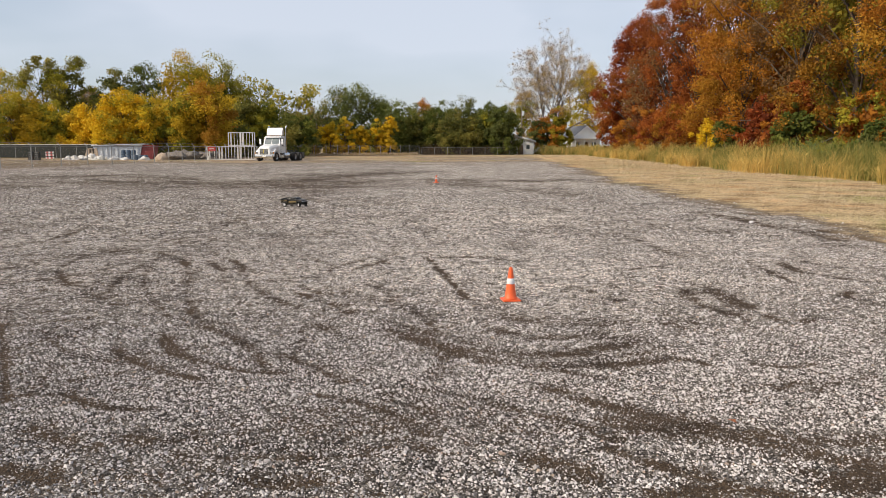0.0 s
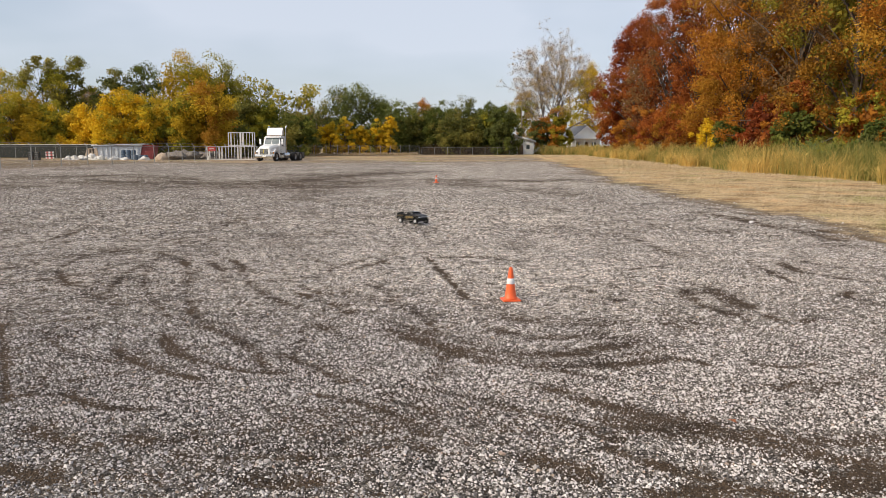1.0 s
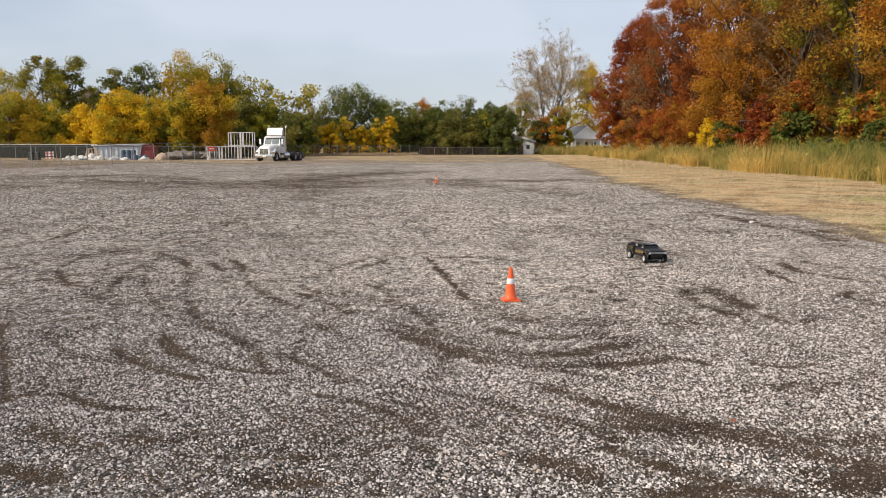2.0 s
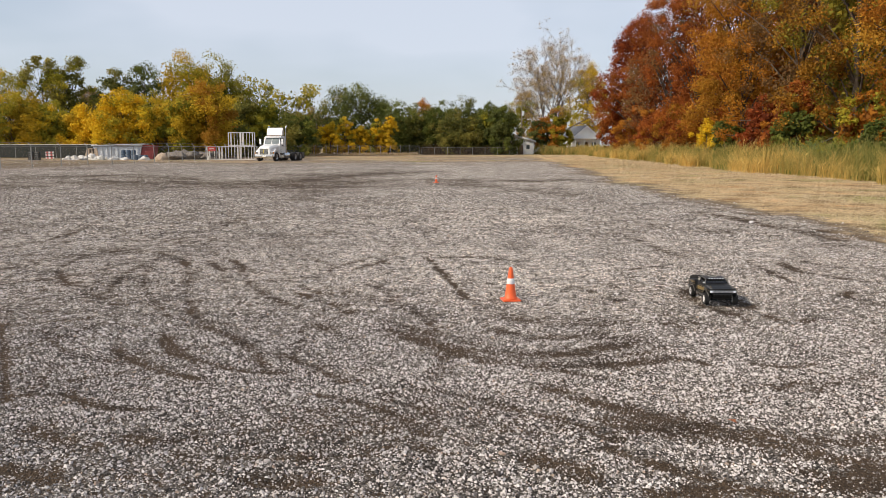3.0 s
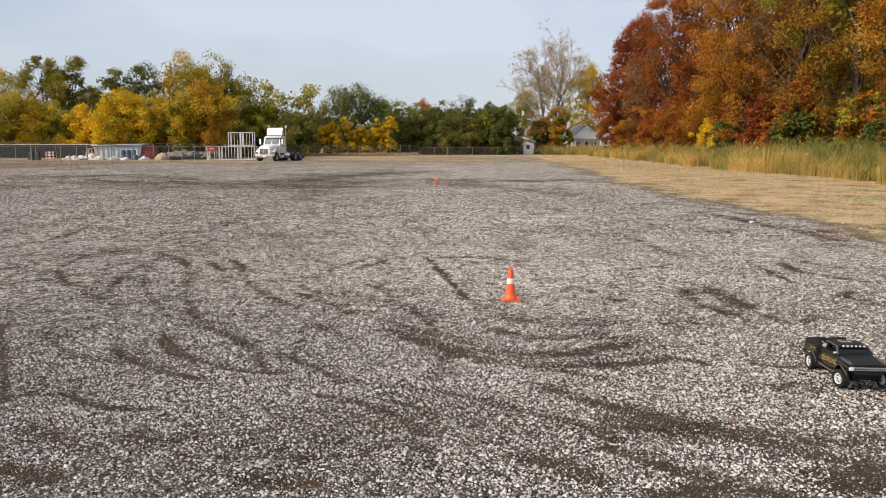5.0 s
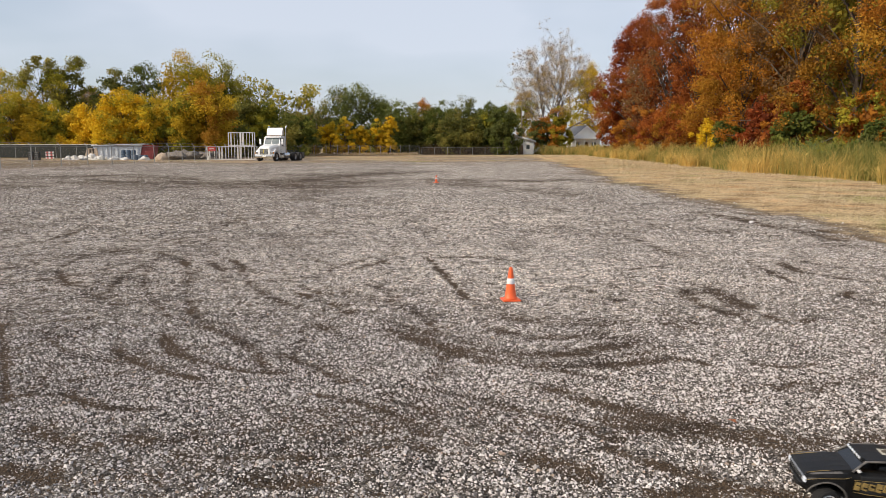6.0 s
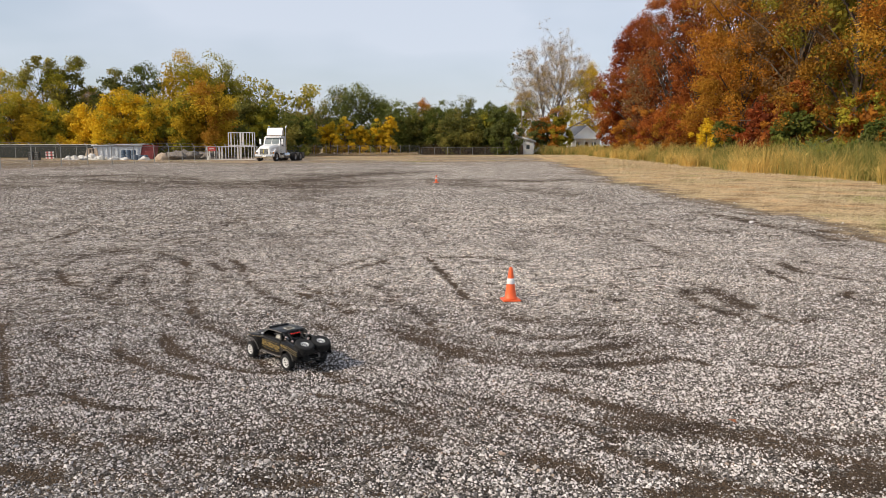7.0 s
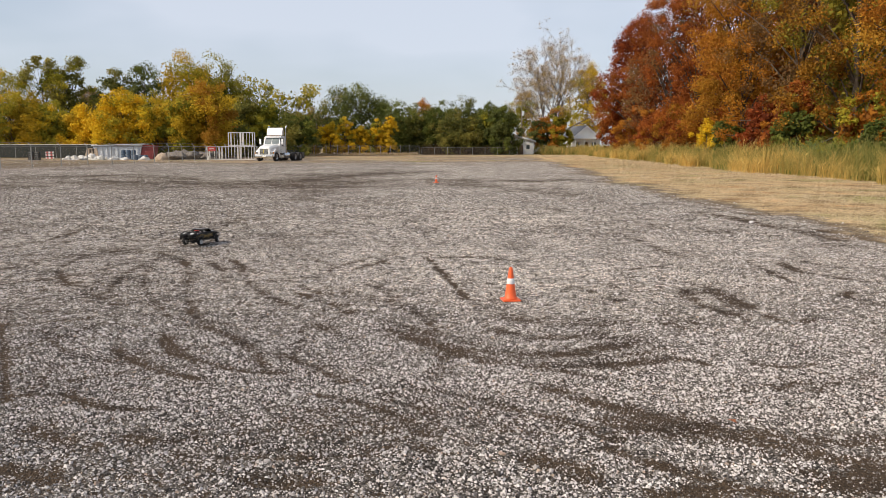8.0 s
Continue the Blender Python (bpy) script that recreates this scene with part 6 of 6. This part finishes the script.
for s in (1, -1):
    bm = bmesh.new()
    add_path(bm, [(0.153, s * 0.140, 0.230), (0.087, s * 0.119, 0.280), (-0.02, s * 0.122, 0.287), (-0.118, s * 0.116, 0.283)], 0.0058)
    part("roof_rail", bm, SCUFF, rc, "scuffed silver-grey roof edge")
    bm = bmesh.new()
    add_path(bm, [(-0.118, s * 0.116, 0.281), (-0.165, s * 0.148, 0.230)], 0.0065)
    add_tube(bm, (-0.055, s * 0.119, 0.280), (-0.060, s * 0.140, 0.226), 0.0055)
    part("roof_pillar", bm, SHELL, rc)
    bm = bmesh.new()
    add_loft(bm, [[Vector((-0.066, s * 0.141, 0.232)), Vector((-0.140, s * 0.143, 0.232)), Vector((-0.122, s * 0.126, 0.270)), Vector((-0.066, s * 0.124, 0.270))],
                  [Vector((-0.066, s * 0.145, 0.232)), Vector((-0.140, s * 0.147, 0.232)), Vector((-0.122, s * 0.130, 0.270)), Vector((-0.066, s * 0.128, 0.270))]])
    q = part("side_plate", bm, SCUFF, rc, "grey race plate with pale bars")
    bm = bmesh.new()
    lean = Matrix.Rotation(radians(s * 24), 3, "X")
    for k in range(3):
        add_box(bm, (-0.082 - 0.018 * k, s * 0.1370, 0.251), (0.011, 0.004, 0.024), lean)
    part("plate_bars", bm, PALE, q)
    part("door_mirror", boxed((0.128, s * 0.150, 0.240), (0.014, 0.022, 0.013), bevel=0.004), RIM, rc, "white door mirror")
    bm = bmesh.new()
    add_tube(bm, (-0.150, s * 0.095, 0.165), (-0.185, s * 0.102, 0.250), 0.011, n=12)
    part("shock_body", bm, STEEL, rc)
    part("shock_reservoir", add_tube(bmesh.new(), (-0.168, s * 0.112, 0.225), (-0.186, s * 0.116, 0.262), 0.008, n=12), ROSE, rc, "pale pink anodised shock reservoir")
    part("shock_reservoir", add_tube(bmesh.new(), (-0.215, s * 0.080, 0.205), (-0.228, s * 0.082, 0.228), 0.008, n=12), ROSE, rc, "pale pink anodised shock reservoir")
    bm = bmesh.new()
    add_path(bm, [(-0.125, s * 0.106, 0.280), (-0.220, s * 0.125, 0.232), (-0.40, s * 0.134, 0.206)], 0.006)
    add_path(bm, [(-0.125, s * 0.055, 0.280), (-0.235, s * 0.062, 0.195)], 0.0055)
    add_tube(bm, (-0.130, s * 0.100, 0.275), (-0.225, s * -0.02, 0.205), 0.0045)
    part("roll_cage_bar", bm, MATT, rc)
# inside of the cab and the bed
bm = boxed((-0.01, 0, 0.165), (0.25, 0.29, 0.10), bevel=0.01)
add_box(bm, (-0.02, 0.06, 0.225), (0.07, 0.06, 0.05), bevel=0.012), add_box(bm, (-0.02, -0.06, 0.225), (0.07, 0.06, 0.05), bevel=0.012)
part("cockpit", bm, MATT, rc)
part("bed_floor", boxed((-0.275, 0, 0.150), (0.29, 0.30, 0.02), bevel=0.004), MATT, rc)
bm = bmesh.new()
add_path(bm, [(-0.415, -0.155, 0.195), (-0.43, -0.10, 0.165), (-0.43, 0.10, 0.165), (-0.415, 0.155, 0.195)], 0.007)
add_path(bm, [(-0.41, -0.11, 0.115), (-0.435, -0.06, 0.100), (-0.435, 0.06, 0.100), (-0.41, 0.11, 0.115)], 0.007)
add_tube(bm, (-0.43, 0.06, 0.165), (-0.435, 0.06, 0.10), 0.006), add_tube(bm, (-0.43, -0.06, 0.165), (-0.435, -0.06, 0.10), 0.006)
part("rear_bumper", bm, MATT, rc)
# lamps on the roof
part("light_bar", boxed((0.099, 0, 0.287), (0.016, 0.20, 0.018), bevel=0.004), MATT, rc)
for k in range(6):
    part("roof_lamp", boxed((0.1085, -0.080 + 0.032 * k, 0.288), (0.006, 0.018, 0.013), bevel=0.003), LED_WHITE, rc, "small white roof lamp")
part("rear_light_bar", boxed((-0.133, 0, 0.264), (0.012, 0.13, 0.020), bevel=0.003), MATT, rc)
for k in range(7):
    part("rear_lamp", boxed((-0.141, -0.051 + 0.017 * k, 0.264), (0.005, 0.008, 0.010), bevel=0.002), LED_RED, rc, "small lit red lamp")
# chassis, rear axle, arms
part("chassis", boxed((0.0, 0, 0.075), (0.56, 0.13, 0.030), bevel=0.008), MATT, rc)
bm = bmesh.new()
add_tube(bm, (RX, -0.14, 0.071), (RX, 0.14, 0.071), 0.016, n=12)
add_box(bm, (RX, 0, 0.073), (0.062, 0.062, 0.058), bevel=0.014)
part("rear_axle", bm, MATT, rc)
for s in (1, -1):
    bm = bmesh.new()
    add_tube(bm, (FX - 0.04, s * 0.05, 0.070), (FX, s * 0.14, 0.060), 0.008), add_tube(bm, (FX + 0.04, s * 0.05, 0.070), (FX, s * 0.14, 0.060), 0.008)
    add_tube(bm, (FX, s * 0.05, 0.100), (FX, s * 0.14, 0.085), 0.006)
    part("suspension_arm", bm, MATT, rc)
    bm = bmesh.new()
    add_tube(bm, (RX + 0.02, s * 0.10, 0.075), (RX + 0.16, s * 0.08, 0.070), 0.009)
    part("trailing_arm", bm, MATT, rc)
WHEELS = {}
for wx, front in ((FX, True), (RX, False)):
    for s in (1, -1):
        WHEELS[small_wheel(rc, pose(wx, s * 0.163, 0.071), s)] = (wx, s * 0.163, front)
for s in (1, -1):
    small_wheel(rc, pose(-0.400, s * 0.082, 0.214) @ pose(0, 0, 0, 0, -20, 0) @ pose(0, 0, 0, 90, 0, 0), 1, "spare_wheel", 0.082, 0.062, 0.66)


# ---- loose gravel ----
rng = np.random.default_rng(5)
v1, f1 = base_stone(True)
v0, f0 = base_stone(False)
vc, fc = base_stone(None)
stones("gravel", 1600, 2.4, 9.0, 0.020, 0.046, rng, v1, f1, "loose pale grey crushed limestone lumps", 1.0)
stones("gravel", 122000, 2.4, 7.0, 0.0091, 0.023, rng, vc, fc, "fine pale grey crushed limestone gravel", 1.75, 0.10)
stones("gravel", 104000, 6.2, 15.0, 0.014, 0.040, rng, v0[:5], f0[:4], "pale grey crushed stone further out on the lot", 1.5, 0.24)
stones("gravel", 46000, 14.0, 30.0, 0.028, 0.075, rng, v0[:5], f0[:4], "scattered pale stones over the far lot", 1.4, 0.40)
stones("gravel", 18000, 30.0, 95.0, 0.04, 0.11, rng, v0[:5], f0[:4], "scattered larger stones and clods far out on the lot", 1.6, 0.32)
stray_stones(16000, rng, v0[:5], f0[:4])
# ---- what moves ----
RUN = [(0.0, -4.20, 21.67, -27), (0.1, -4.05, 21.05, -22), (0.2, -3.80, 20.35, -14), (0.3, -3.53, 19.70, -8), (0.4, -3.17, 19.10, -5), (0.5, -2.75, 18.62, -7),
       (0.6, -2.35, 18.30, -17), (0.7, -1.94, 18.03, -30), (0.8, -1.53, 17.76, -38), (0.9, -1.10, 17.40, -43), (1.0, -0.66, 16.91, -47), (1.1, -0.17, 16.36, -50),
       (1.2, 0.36, 15.82, -52), (1.3, 0.92, 15.20, -54), (1.5, 1.88, 13.98, -57), (1.7, 2.60, 12.85, -65), (1.95, 3.02, 11.60, -77), (2.35, 3.10, 10.22, -86), (2.8, 3.02, 8.98, -90)]
SLOW = [(3.0, 2.99, 8.32, -92), (3.2, 2.95, 7.77, -94), (3.4, 2.93, 7.32, -95), (3.6, 2.93, 6.97, -95), (3.8, 2.93, 6.63, -93), (4.0, 2.93, 6.34, -91), (4.2, 2.94, 6.15, -90),
        (4.5, 2.96, 5.99, -89), (4.7, 2.95, 5.83, -89), (5.0, 2.97, 5.45, -94), (5.25, 3.06, 4.92, -104), (5.45, 3.18, 4.32, -124), (5.62, 2.98, 3.74, -148), (5.8, 2.46, 3.53, -166)]
BACK = [(5.9, 2.26, 3.47, -177), (6.0, 2.04, 3.44, -190), (6.1, 1.765, 3.41, -207), (6.2, 1.48, 3.41, -224), (6.3, 1.16, 3.46, -238), (6.4, 0.83, 3.65, -248), (6.5, 0.53, 3.92, -248),
        (6.6, 0.20, 4.24, -242), (6.7, -0.13, 4.64, -238), (6.8, -0.48, 5.06, -231), (6.9, -0.86, 5.53, -226), (7.0, -1.26, 5.95, -225), (7.1, -1.64, 6.46, -228), (7.2, -2.07, 7.03, -235),
        (7.3, -2.51, 7.70, -253), (7.4, -2.97, 8.45, -262), (7.5, -3.34, 9.19, -270), (7.6, -3.66, 9.98, -275), (7.7, -3.93, 10.82, -280), (7.8, -4.10, 11.68, -284), (7.9, -4.21, 12.52, -286), (8.0, -4.26, 13.36, -287)]


def motions():
    rows = RUN + SLOW + BACK
    lift_t, lift_a = (0.0, 0.4, 1.5, 2.2, 3.0, 4.0, 5.0, 5.8, 6.4, 7.0, 7.4, 8.0), (1, 2.5, 0, 0.5, 1, 2, 2, 0.5, 1, 1, 0, 0.5)
    # on two wheels through the first bend: it leans over its right-hand tyres
    roll_t, roll_a = (0.0, 0.1, 0.2, 0.3, 0.4, 0.5, 0.6, 0.7, 0.8, 0.9), (2, 5, 12, 21, 28, 30, 26, 12, 3, 0)
    rolls = [float(np.interp(t, roll_t, roll_a)) for t, x, y, a in rows]
    walk(rc, [(t, pose(x, y, 0.006 + 0.15 * math.sin(radians(r)), r, -float(np.interp(t, lift_t, lift_a)), a)) for (t, x, y, a), r in zip(rows, rolls)])
    # wheels: keyed every thirtieth of a second, front ones steered along the way of travel
    ts, xs, ys = (np.array([r[k] for r in rows]) for k in (0, 1, 2))
    hs = np.radians([r[3] for r in rows])
    grid = np.arange(0, 241) / 30
    gx, gy, gh = np.interp(grid, ts, xs), np.interp(grid, ts, ys), np.interp(grid, ts, hs)
    step = np.hypot(np.diff(gx), np.diff(gy))
    spin = np.concatenate([[0], np.cumsum(np.minimum(step / 0.071, radians(62)))])
    dirs = np.unwrap(np.arctan2(np.gradient(gy), np.gradient(gx)))
    slip = (dirs - gh + math.pi) % (2 * math.pi) - math.pi
    slip = np.clip(np.convolve(np.pad(slip, 3, mode="edge"), np.ones(7) / 7, "valid"), radians(-28), radians(28))
    for wheel, (wx, wy, front) in WHEELS.items():
        walk(wheel, [(t, pose(wx, wy, 0.071) @ Matrix.Rotation(float(s) if front else 0.0, 4, "Z") @ Matrix.Rotation(float(a), 4, "Y"))
                     for t, s, a in zip(grid, slip, spin)])


motions()
